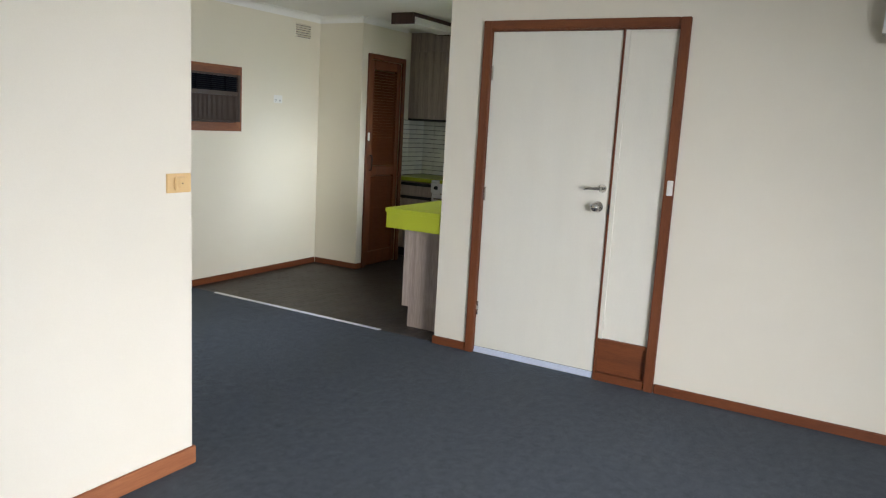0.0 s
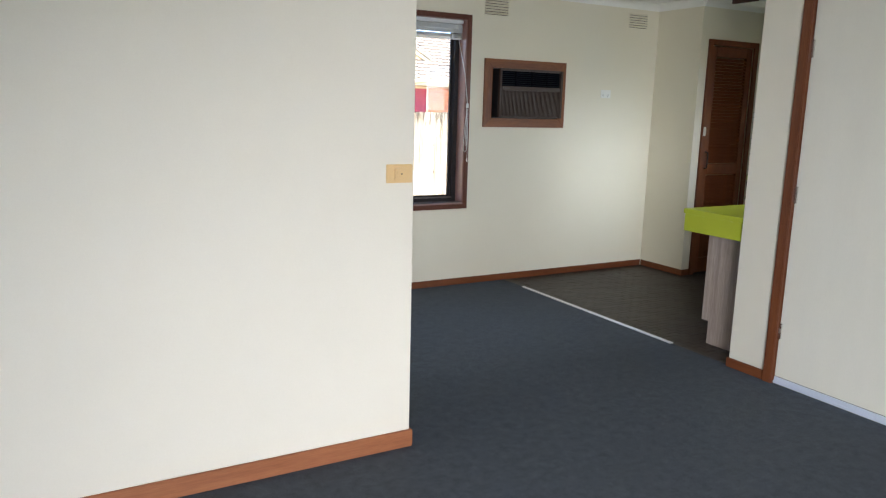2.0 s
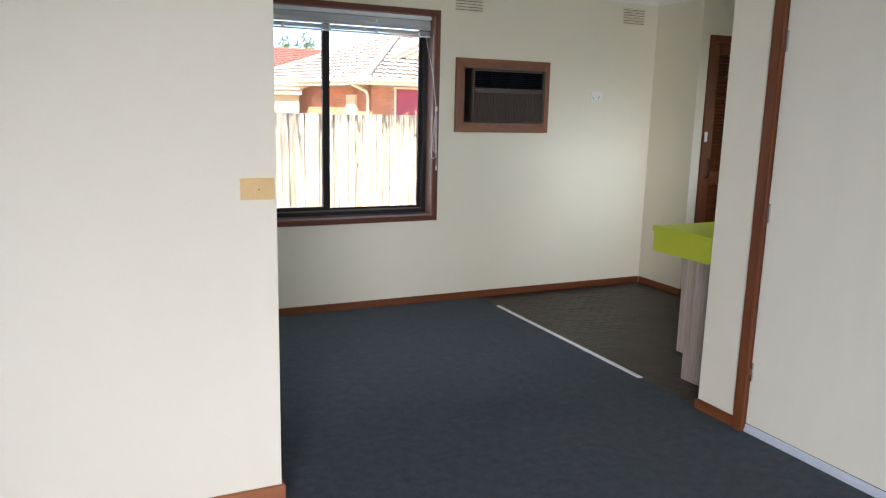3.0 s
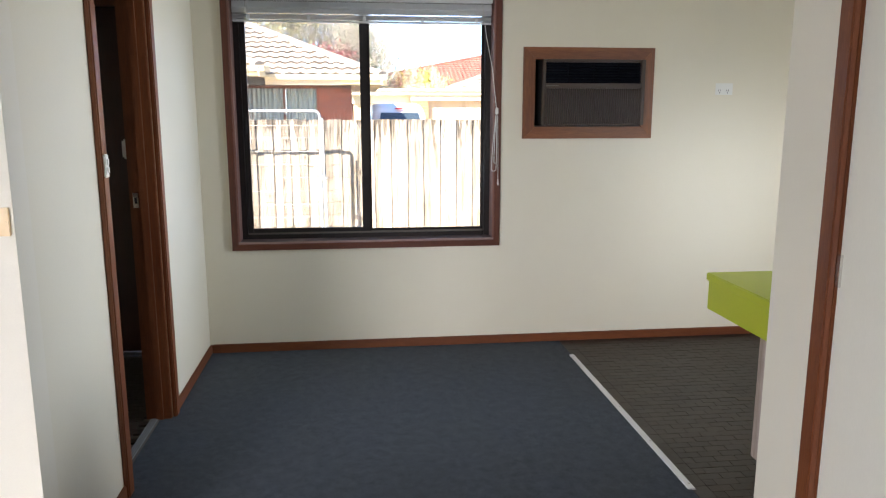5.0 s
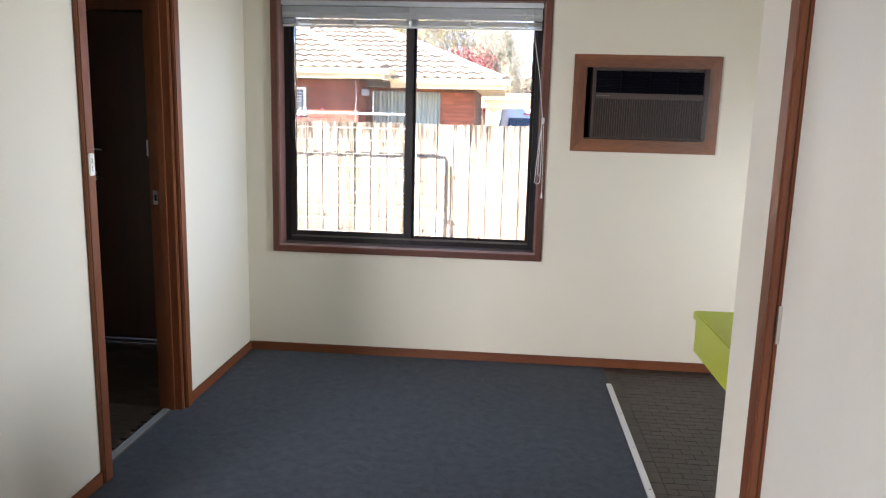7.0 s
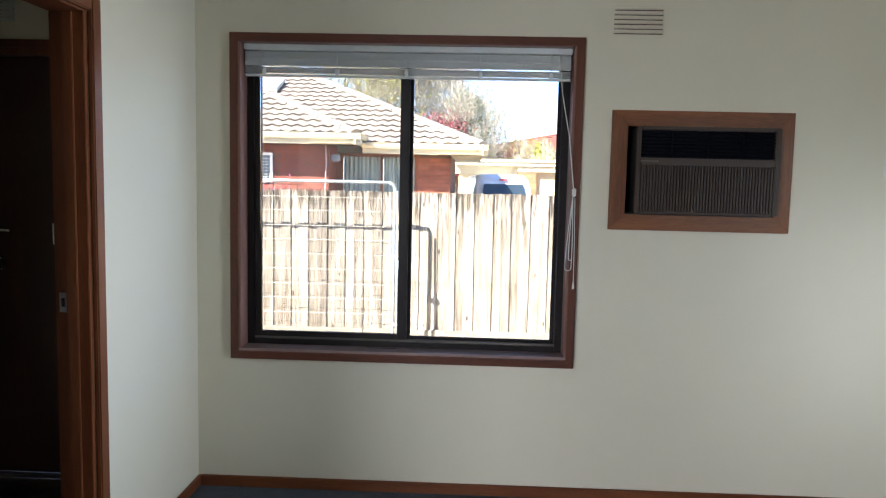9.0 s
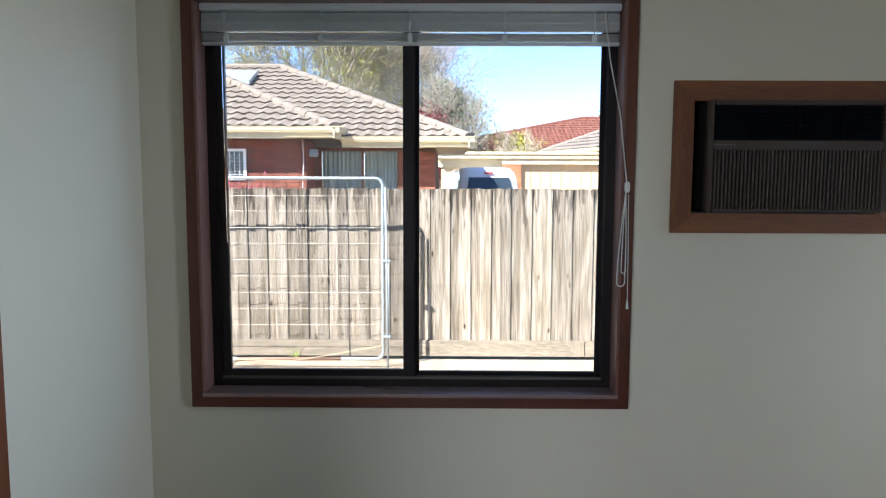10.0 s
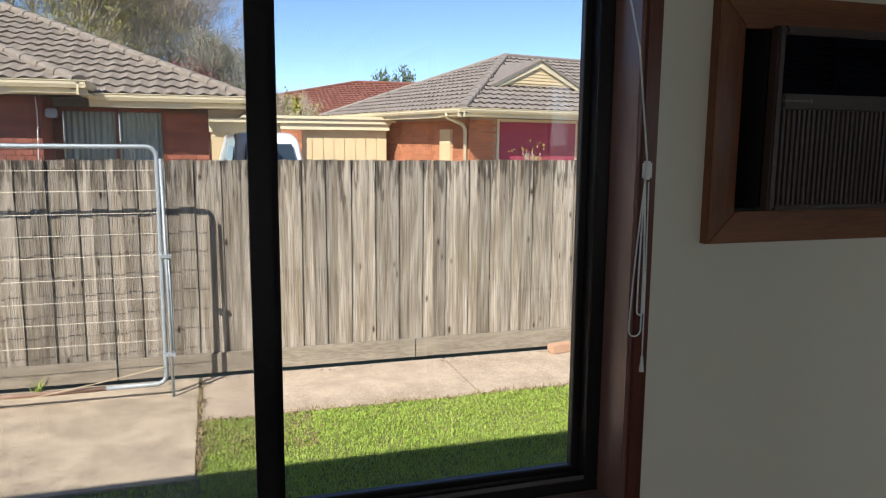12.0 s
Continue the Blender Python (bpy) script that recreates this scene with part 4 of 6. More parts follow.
for z0, z1 in ((0.69, 0.8), (0.4, 0.655), (0.115, 0.365)):
    d = part("drawer_front", boxes((4.852, 4.8695, -0.796, -0.304, z0, z1), bevel=0.002), LAMINATE, base)
    part("finger_pull", boxes((4.8535, 4.8693, -0.796, -0.304, z1 + 0.001, z1 + 0.033)), BLACK_GAP, d)
top2 = thing("worktop", (5.14, -0.55, 0.852), "lime green laminate worktop beside the stove", "worktop")
part("slab", boxes((4.835, 5.43, -0.799, -0.301, 0.8515, 0.892), bevel=0.004), LIME, top2)

stove = thing("stove", (5.13, -1.1, 0.0), "white enamel upright stove with control knobs", "stove")
part("body", boxes((4.86, 5.42, -1.4, -0.803, 0.06, 0.86), bevel=0.005), WHITE_ENAMEL, stove)
part("hob", boxes((4.84, 5.42, -1.402, -0.8015, 0.8605, 0.885), bevel=0.006), WHITE_ENAMEL, stove)
part("control_panel", boxes((4.832, 4.8595, -1.4, -0.803, 0.75, 0.8595), bevel=0.004), WHITE_ENAMEL, stove)
for k in range(5):
    part("knob", disc(bmesh.new(), (4.8318, -0.87 - 0.11 * k, 0.805), (-1, 0, 0), 0.022, 0.022, 18, 0.017), BLACK_GAP, stove)
odoor = part("oven_door", boxes((4.84, 4.8595, -1.39, -0.813, 0.25, 0.735), bevel=0.004), WHITE_ENAMEL, stove)
part("oven_glass", boxes((4.8375, 4.8398, -1.3, -0.9, 0.33, 0.6)), BLACK_GAP, odoor)
part("handle", tube(bmesh.new(), [(4.8398, -1.34, 0.69), (4.81, -1.34, 0.69), (4.81, -0.86, 0.69), (4.8398, -0.86, 0.69)], 0.008, 8), STEEL, odoor)
part("foot", boxes((4.88, 5.4, -1.38, -0.82, 0.0, 0.0595)), BLACK_GAP, stove)
base2 = copy_thing(base, Matrix.Translation((5.14, -1.155, 0.0)))
top3 = copy_thing(top2, Matrix.Translation((5.14, -1.155, 0.852)))

upper = thing("wall_cabinet", (5.25, -0.8, 1.52), "woodgrain laminate wall cabinet above the worktop", "kitchen cabinet")
part("carcass", boxes((5.1, 5.43, -1.7, -0.302, 1.53, 2.26)), LAMINATE, upper)
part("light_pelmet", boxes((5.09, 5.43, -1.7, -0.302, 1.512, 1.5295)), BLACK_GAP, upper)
part("bulkhead", boxes((5.085, 5.43, -1.7, -0.302, 2.2605, 2.458)), LAMINATE, upper)
for k in range(3):
    y1 = -0.304 - k * 0.465
    part("cupboard_door", boxes((5.081, 5.0995, y1 - 0.459, y1, 1.532, 2.255), bevel=0.002), LAMINATE, upper)

splash = tagged(new("splashback"), "white wall tiles with dark grout lines", "splashback", kind="structure")
part("bed", boxes((4.661, 5.4295, -0.304, -0.3005, 0.893, 1.511), (5.426, 5.4298, -1.7, -0.3045, 0.893, 1.511)), DARK_GROUT, splash)
TW, TH = 0.148, 0.046
rows = []
for r in range(12):
    z = 0.896 + (r + 0.5) * (TH + 0.005)
    for c in range(5):
        rows.append((4.663 + (c + 0.5) * (TW + 0.004), -0.3068, z, TW, 0.0055, TH))
    for c in range(9):
        rows.append((5.4232, -0.307 - (c + 0.5) * (TW + 0.004), z, 0.0055, TW, TH))
pieces("tile", rows, WALL_TILE, splash)
ko = thing("power_outlet", (5.42, -0.62, 1.12), "white power outlet on the tiled splashback", "outlet")
part("plate", boxes((5.411, 5.4203, -0.68, -0.565, 1.1, 1.172), bevel=0.002), WHITE_PLASTIC, ko)
for y in (-0.65, -0.595):
    part("rocker", boxes((5.4085, 5.4108, y - 0.006, y + 0.006, 1.14, 1.156)), WHITE_PLASTIC, ko)

lamp = thing("ceiling_light", (4.15, -1.07, CEIL), "brown box fluorescent ceiling light with white diffuser, switched off", "ceiling light")
part("side", boxes((3.74, 3.76, -1.19, -0.95, 2.36, 2.459), (4.58, 4.6, -1.19, -0.95, 2.36, 2.459), (3.7605, 4.5795, -1.19, -1.17, 2.428, 2.459), (3.7605, 4.5795, -0.97, -0.95, 2.428, 2.459)), DARK_DOOR, lamp, "dark brown timber side")
part("diffuser", boxes((3.765, 4.575, -1.188, -0.952, 2.364, 2.427), bevel=0.018), DIFFUSER, lamp, "white ribbed plastic diffuser")


def offstage_window(name, x0, x1, y0, y1, z0, z1, label):
    w = tagged(new(name), label, "window", kind="structure")
    part("frame", boxes((x0 + 0.001, x0 + 0.05, y0, y1, z0 + 0.001, z1 - 0.001), (x1 - 0.05, x1 - 0.001, y0, y1, z0 + 0.001, z1 - 0.001),
         (x0 + 0.0505, x1 - 0.0505, y0, y1, z0 + 0.001, z0 + 0.05), (x0 + 0.0505, x1 - 0.0505, y0, y1, z1 - 0.05, z1 - 0.001)), BRONZE, w)
    g = part("pane", boxes((x0 + 0.05, x1 - 0.05, y0 + 0.01, y0 + 0.014, z0 + 0.05, z1 - 0.05)), GLASS, w)
    g.visible_shadow = False


offstage_window("window_2", -2.6, -0.98, -7.39, -7.35, 0.3, 2.15, "bronze aluminium living room window")
side = tagged(new("window_4"), "bronze aluminium side window of the kitchen", "window", kind="structure")
part("frame", boxes((5.48, 5.52, -2.419, -2.38, 1.061, 2.099), (5.48, 5.52, -1.78, -1.741, 1.061, 2.099), (5.48, 5.52, -2.3795, -1.7805, 1.061, 1.1), (5.48, 5.52, -2.3795, -1.7805, 2.06, 2.099)), BRONZE, side)
side_pane = part("pane", boxes((5.5, 5.504, -2.38, -1.78, 1.1, 2.06)), GLASS, side)
side_pane.visible_shadow = False
offstage_window("window_3", 2.9, 4.5, -2.545, -2.51, 1.1, 2.0, "bronze aluminium kitchen window")


# ---- outdoors: ground ----
GROUND = -0.3
setting("ground", boxes((-400, 400, -400, 600, GROUND - 0.3, GROUND)), EARTH, "earth and rough grass reaching to the horizon", "ground")
slab_part = [(-6.0, -0.905, 2.62, 4.43, GROUND + 0.0005, GROUND + 0.016), (-0.893, 0.775, 2.6, 4.43, GROUND + 0.0005, GROUND + 0.016)]
setting("concrete_slab", boxes(*slab_part, bevel=0.004), CONCRETE, "weathered grey concrete slab with joints", "paving")
setting("path", boxes((0.8, 2.76, 3.49, 4.43, GROUND + 0.0005, GROUND + 0.014), (2.768, 4.4, 3.5, 4.43, GROUND + 0.0005, GROUND + 0.013), (4.408, 9.0, 3.52, 4.43, GROUND + 0.0005, GROUND + 0.014), bevel=0.004), PATH_CONCRETE,
        "pinkish concrete garden path", "path")
setting("driveway", boxes((-9.0, 30.0, 4.75, 60.0, GROUND + 0.0004, GROUND + 0.008)), CONCRETE, "pale concrete driveway behind the fence", "driveway")


def blades(name, label, count, area, height, seed, material, group=""):
    """Grass blades as one mesh of bent two-part strips."""
    r = np.random.default_rng(seed)
    x = area[0] + (area[1] - area[0]) * r.random(count)
    y = area[2] + (area[3] - area[2]) * r.random(count)
    clump = np.sin(x * 5.1 + 1.7 * np.sin(y * 3.3)) * np.sin(y * 6.2 + 1.3 * np.sin(x * 4.1))
    h = height * (0.55 + 0.6 * r.random(count) + 0.25 * clump)
    turn = 2 * np.pi * r.random(count)
    lean = 0.5 + 0.9 * r.random(count)
    w = 0.0018 + 0.0022 * r.random(count)
    side = np.stack([np.cos(turn), np.sin(turn)], 1) * w[:, None]
    bend = np.stack([-np.sin(turn), np.cos(turn)], 1)
    base = np.stack([x, y], 1)
    z0 = np.full(count, GROUND)
    rows = [np.column_stack([base - side, z0]), np.column_stack([base + side, z0]),
            np.column_stack([base + side * 0.8 + bend * (h * lean * 0.3)[:, None], z0 + h * 0.6]),
            np.column_stack([base - side * 0.8 + bend * (h * lean * 0.3)[:, None], z0 + h * 0.6]),
            np.column_stack([base + bend * (h * lean * 0.9)[:, None], z0 + h])]
    verts = np.stack(rows, 1).reshape(-1, 3)
    faces = []
    for k in range(count):
        b = 5 * k
        faces.append((b, b + 1, b + 2, b + 3))
        faces.append((b + 3, b + 2, b + 4))
    data = bpy.data.meshes.new(name)
    data.from_pydata(verts.tolist(), [], faces)
    data.materials.append(material)
    return tagged(new(name, data), label, "grass", group, kind="stuff")


blades("lawn", "short bright green lawn beside the path", 120000, (0.8, 4.6, 1.2, 3.5), 0.019, 11, GRASS)
blades("weeds", "dry brown weeds in the lawn beside the slab", 1500, (0.8, 1.5, 2.9, 3.5), 0.028, 16, DRY_GRASS)
blades("weeds", "scattered dry blades in the lawn", 2500, (0.8, 4.6, 1.4, 3.5), 0.03, 18, DRY_GRASS)
blades("grass_edge", "short green grass along the slab", 9000, (-2.2, 0.79, 1.9, 2.62), 0.024, 12, GRASS)
blades("weeds", "dry weeds in the paving joint", 420, (0.774, 0.81, 2.7, 4.4), 0.04, 13, DRY_GRASS)
blades("weeds", "dry weeds along the path edge", 900, (0.82, 4.5, 3.47, 3.52), 0.04, 14, DRY_GRASS)
blades("weeds", "thin weeds at the foot of the fence", 16, (-0.38, -0.33, 4.37, 4.4), 0.17, 15, GRASS)

leaf_rng = random.Random(8)
bm = bmesh.new()
for k in range(150):
    x, y = (0.765 + 0.09 * leaf_rng.random() ** 2 + 0.02 * leaf_rng.random(), 2.8 + 1.6 * leaf_rng.random()) if k % 2 else (-1.2 + 5 * leaf_rng.random(), 4.32 + 0.08 * leaf_rng.random())
    a, s_ = leaf_rng.random() * 6.28, 0.006 + 0.009 * leaf_rng.random()
    c = Vector((x, y, GROUND + 0.02))
    p = [c + Vector((s_ * math.cos(a + t), 0.6 * s_ * math.sin(a + t), 0.004 * leaf_rng.random())) for t in (0, 1.6, 3.1, 4.7)]
    bm.faces.new([bm.verts.new(q) for q in p])
tagged(new("fallen_leaves", mesh_of("fallen_leaves", bm, BARK)), "dry brown fallen leaves on the paving", "leaves", kind="stuff")

loose = thing("brick", (3.83, 4.33, GROUND + 0.013), "single loose tan-orange brick on the path", "brick")
bm = boxes((-0.115, 0.115, -0.05, 0.05, 0.0, 0.076), bevel=0.006)
bmesh.ops.transform(bm, matrix=pose(3.83, 4.33, GROUND + 0.014, 0, 0, 12), verts=bm.verts)
part("block", bm, BRICK_TAN, loose)

# ---- paling fence ----
FY, FTOP = 4.44, 1.4
fence = thing("fence", (2.0, FY, GROUND), "tall weathered grey timber paling fence", "fence")
for z in (0.15, 0.75, 1.22):
    part("rail", boxes((-8.0, 11.0, FY + 0.03, FY + 0.09, z - 0.04, z + 0.04)), PLINTH_WOOD, fence)
for x in (-5.2, -2.6, 0.0, 2.6, 5.2, 7.8):
    part("post", boxes((x - 0.05, x + 0.05, FY + 0.0905, FY + 0.2, GROUND, FTOP - 0.05)), PLINTH_WOOD, fence)
fr = random.Random(21)
paling_meshes = []
for k in range(10):
    bm = bmesh.new()
    w, h = 0.052 + 0.003 * fr.random(), FTOP + 0.11
    cup = 0.004 * fr.random()
    tilt = 0.012 * (fr.random() - 0.5)
    nseg = 5
    fronts = []
    for i in range(nseg + 1):
        z = h * i / nseg
        bow = 0.003 * math.sin(3.0 * i / nseg + fr.random() * 2)
        row = [bm.verts.new((s * w + bow, d, z + (tilt * s if i == nseg else 0))) for s, d in ((-1, 0.0), (-0.35, cup), (0.35, cup), (1, 0.0), (1, 0.0115), (-1, 0.0115))]
        fronts.append(row)
    for a, b in zip(fronts, fronts[1:]):
        for j in range(6):
            bm.faces.new((a[j], a[(j + 1) % 6], b[(j + 1) % 6], b[j]))
    bm.faces.new(fronts[0][::-1])
    bm.faces.new(fronts[-1])
    paling_meshes.append(mesh_of("paling", bm, FENCE_WOOD))
x = -5.0
k = 0
while x < 8.0:
    ob = new("paling", fr.choice(paling_meshes))
    ob.parent = fence
    ob.matrix_parent_inverse = fence.matrix_basis.inverted()
    front = k % 2 == 0
    ob.matrix_basis = Matrix.Translation((x, FY + (0.0 if front else 0.0125), -0.11 + 0.008 * (fr.random() - 0.5))) @ Euler((0.006 * (fr.random() - 0.5), 0.006 * (fr.random() - 0.5), 0.03 * (fr.random() - 0.5))).to_matrix().to_4x4()
    x += 0.0985 + 0.01 * (fr.random() - 0.5)
    k += 1
for a, b in ((-8.0, -2.31), (-2.3, 0.19), (0.2, 2.515), (2.522, 5.6), (5.61, 11.0)):
    part("plinth_board", boxes((a, b, FY - 0.022, FY - 0.001, GROUND + 0.045, -0.095), bevel=0.003), PLINTH_WOOD, fence, "weathered plinth board at the foot")

# ---- gate leaning at the fence ----
gate = thing("gate", (-0.9, 4.05, GROUND), "galvanised pipe gate with cream horizontal wires", "gate")
GY, GX1, GX0, GT, GB = 4.05, 0.56, -2.35, 1.5, -0.19
def bend(cx, cz, r, a0, a1):
    return [(cx + r * math.cos(a), GY, cz + r * math.sin(a)) for a in (a0 + (a1 - a0) * i / 6 for i in range(7))]
part("pipe_frame", tube(bmesh.new(), [(0.16, GY, GB), (GX1 - 0.1, GY, GB)] + bend(GX1 - 0.07, GB + 0.07, 0.07, -math.pi / 2, 0)[1:] + bend(GX1 - 0.07, GT - 0.07, 0.07, 0, math.pi / 2)
     + bend(GX0 + 0.07, GT - 0.07, 0.07, math.pi / 2, math.pi) + [(GX0, GY, GB + 0.01)], 0.0165, 10), GALVANISED, gate, smooth=True)
part("bottom_pipe", tube(bmesh.new(), [(GX0 - 0.02, GY, GB - 0.02), (-1.0, GY, GB - 0.012), (0.159, GY, GB)], 0.0175, 10), RUSTED, gate, "rusted bottom pipe", smooth=True)
part("clamp", disc(bmesh.new(), (-0.86, GY, GB - 0.01), (1, 0, 0), 0.024, 0.03, 14), GALVANISED, gate)
for z in (1.34, 1.2, 1.045, 0.9, 0.75, 0.595, 0.44, 0.29, 0.135):
    part("wire", tube(bmesh.new(), [(GX0, GY, z + 0.006), (-0.9, GY - 0.002, z - 0.003), (GX1, GY, z)], 0.0021, 6), WIRE, gate)
part("drop_bolt", tube(bmesh.new(), [(0.605, GY - 0.03, GROUND + 0.017), (0.6, GY - 0.03, 0.4), (0.585, GY - 0.03, 1.42)], 0.011, 10), GALVANISED, gate, smooth=True)
part("bolt_rod", tube(bmesh.new(), [(0.622, GY - 0.03, 0.02), (0.615, GY - 0.03, 0.45), (0.608, GY - 0.03, 0.75)], 0.007, 8), GALVANISED, gate, smooth=True)
for z in (0.03, 0.74):
    part("bolt_bracket", boxes((0.553, 0.632, GY - 0.045, GY - 0.012, z - 0.014, z + 0.014), bevel=0.003), GALVANISED, gate)
part("twine", tube(bmesh.new(), [(0.55, GY - 0.02, -0.06), (0.1, GY - 0.03, -0.14), (-0.3, GY - 0.035, -0.205), (-0.9, GY - 0.02, -0.2)], 0.004, 5), TWINE, gate)
for x in (GX0, -1.7):
    part("foot", tube(bmesh.new(), [(x, GY, GB - 0.02), (x, GY, GROUND + 0.016)], 0.012, 8), GALVANISED, gate)


# ---- neighbouring houses ----
def tile_slope(eave, along, up, rise, low, high, depth, period=0.24, course=0.31):
    """Courses of wavy roof tiles. eave: a point on the eave; along, up: plan directions; low(v), high(v): the ends of a course v metres up."""
    eave, along, up = Vector(eave), Vector(along).normalized(), Vector(up).normalized()
    verts, faces = [], []
    n = int(depth / course)
    for c in range(n + 1):
        v0, v1 = c * course, min(depth, (c + 1) * course + 0.03)
        a, b = low((v0 + v1) / 2), high((v0 + v1) / 2)
        if b - a < 0.05:
            continue
        m = max(2, int((b - a) / (period / 6)))
        start = len(verts)
        for i in range(m + 1):
            u = a + (b - a) * i / m
            ph = (u / period) % 1.0
            wave = 0.018 * (math.cos(2 * math.pi * ph) if ph < 0.7 else math.cos(2 * math.pi * 0.7) + (ph - 0.7) / 0.3 * (1 - math.cos(2 * math.pi * 0.7)))
            jit = 0.006 * math.sin(c * 7.1 + int(u / period) * 3.7)
            for v, lift in ((v0 + 0.03, 0.005), (v0, 0.04 + jit), (v1, 0.0)):
                p = eave + along * u + up * v
                verts.append((p.x, p.y, eave.z + v * rise + lift + wave))
        for i in range(m):
            s0, s1 = start + 3 * i, start + 3 * (i + 1)
            faces.append((s0, s1, s1 + 1, s0 + 1))
            faces.append((s0 + 1, s1 + 1, s1 + 2, s0 + 2))
    return verts, faces


def tiled_roof(house, slopes, material, caps):
    """A roof of several tiled slopes, with a closed deck below, and capping tiles along hips and ridges."""
    verts, faces = [], []
    for s_ in slopes:
        v, f = tile_slope(*s_)
        faces += [tuple(i + len(verts) for i in q) for q in f]
        verts += v
    data = bpy.data.meshes.new("roof")
    data.from_pydata(verts, [], faces)
    data.materials.append(material)
    roof = new("roof", data)
    roof.parent = house
    roof.matrix_parent_inverse = house.matrix_basis.inverted()
    bm = bmesh.new()
    arc = [(1.0, -0.16)] + [(math.cos(math.pi * k / 6), math.sin(math.pi * k / 6)) for k in range(7)] + [(-1.0, -0.16)]
    rim = [[bm.verts.new((x, w * c, h * q if q >= 0 else q)) for c, q in arc] for x, w, h in ((0.0, 0.125, 0.06), (0.43, 0.11, 0.05))]
    for k in range(8):
        bm.faces.new((rim[0][k], rim[1][k], rim[1][k + 1], rim[0][k + 1]))
    bm.faces.new(rim[0])
    cap_mesh = mesh_of("ridge_cap", bm, material)
    for a, b in caps:
        a, b = Vector(a), Vector(b)
        n = max(1, int((b - a).length / 0.4))
        x_axis = (b - a).normalized()
        y_axis = Vector((0, 0, 1)).cross(x_axis).normalized()
        turn = Matrix((x_axis, y_axis, x_axis.cross(y_axis))).transposed().to_4x4()
        for i in range(n):
            ob = new("ridge_cap", cap_mesh)
            ob.parent = roof
            ob.matrix_basis = Matrix.Translation(a + (b - a) * i / n + Vector((0, 0, 0.03))) @ turn
    return roof


def deck(house, ring, ridge, faces):
    """The closed body of a hip roof below its tiles."""
    bm = bmesh.new()
    vs = [bm.verts.new(p) for p in list(ring) + list(ridge)]
    for f in faces:
        bm.faces.new([vs[i] for i in f])
    part("roof_deck", bm, BARK, house)


def brickwork(name, house, origin, along, length, z0, z1, material, gaps=(), normal_out=1):
    """Courses of bricks standing proud of the mortar, as one mesh. gaps: (start, end, sill, head) along the wall."""
    origin, along = Vector(origin), Vector(along).normalized()
    out = Vector((along.y, -along.x, 0)) * normal_out
    verts, faces = [], []
    r = random.Random(len(name) + int(length * 10))
    row = 0
    z = z0
    while z + 0.07 < z1:
        u = -0.12 if row % 2 else 0.0
        while u < length:
            a, b = max(0.0, u), min(length, u + 0.23)
            mid = (a + b) / 2
            if b - a > 0.03 and not any(s - 0.05 < mid < e + 0.05 and lo < z + 0.04 < hi for s, e, lo, hi in gaps):
                d = 0.006 + 0.003 * r.random()
                q = len(verts)
                for uu in (a, b):
                    for zz in (z, z + 0.076):
                        for o in (-0.01, d):
                            p = origin + along * uu + out * o
                            verts.append((p.x, p.y, zz))
                faces += [tuple(q + i for i in f) for f in ((1, 5, 7, 3), (0, 1, 3, 2), (4, 6, 7, 5), (2, 3, 7, 6), (0, 4, 5, 1))]
            u += 0.24
        z += 0.086
        row += 1
    data = bpy.data.meshes.new(name)
    data.from_pydata(verts, [], faces)
    data.materials.append(material)
    ob = new(name, data)
    ob.parent = house
    ob.matrix_parent_inverse = house.matrix_basis.inverted()
    ob["kind"] = "stuff"


def gutter(house, a, b, out, z, name="gutter"):
    """A rolled gutter with its fascia and soffit, along an eave from a to b; out points away from the house."""
    a, b, out = Vector((*a, 0)), Vector((*b, 0)), Vector((*out, 0)).normalized()
    prof = [(0.0, 0.0), (0.0, -0.1), (0.075, -0.1), (0.1, -0.05), (0.1, -0.015), (0.115, 0.0), (0.105, 0.008), (0.09, 0.0), (0.085, -0.045), (0.065, -0.085), (0.012, -0.085), (0.012, 0.0)]
    part(name, outline(bmesh.new(), [a + out * u + Vector((0, 0, z + v)) for u, v in prof], b - a), CREAM_PAINT, house, "cream painted gutter")
    part("fascia", outline(bmesh.new(), [a + out * u + Vector((0, 0, z + v)) for u, v in ((-0.002, -0.02), (-0.002, -0.2), (-0.03, -0.2), (-0.03, -0.02))], b - a), CREAM_PAINT, house)
    part("soffit", outline(bmesh.new(), [a + out * u + Vector((0, 0, z + v)) for u, v in ((-0.031, -0.17), (-0.031, -0.18), (-0.9, -0.18), (-0.9, -0.17))], b - a), CREAM_PAINT, house)


PITCH = 0.425

# brick house with curtained doors
house = thing("house", (-3.0, 13.0, GROUND), "red brick house with grey-brown tiled hip roof", "house")
MG, MZ, MX1, MD, MB = 11.3, 2.24, 1.56, 4.5, 17.0
WG, WZ, WX1 = 10.5, 2.37, -0.85
WD = 3.0
slopes = [((MX1, MG, MZ), (-1, 0, 0), (0, 1, 0), PITCH, lambda v: v, lambda v: MX1 + 9.0 - v, MD),
          ((MX1, MG, MZ), (0, 1, 0), (-1, 0, 0), PITCH, lambda v: v, lambda v: MB - MG - (MB - MG - MD) / MD * v, MD),
          ((WX1, WG, WZ), (-1, 0, 0), (0, 1, 0), PITCH, lambda v: v, lambda v: 6.4 - v, WD),
          ((WX1, WG, WZ), (0, 1, 0), (-1, 0, 0), PITCH, lambda v: v, lambda v: 0.9 + v * 1.0 + 0.6, WD)]
top = (MX1 - MD, MG + MD, MZ + MD * PITCH)
wtop = (WX1 - WD, WG + WD, WZ + WD * PITCH)
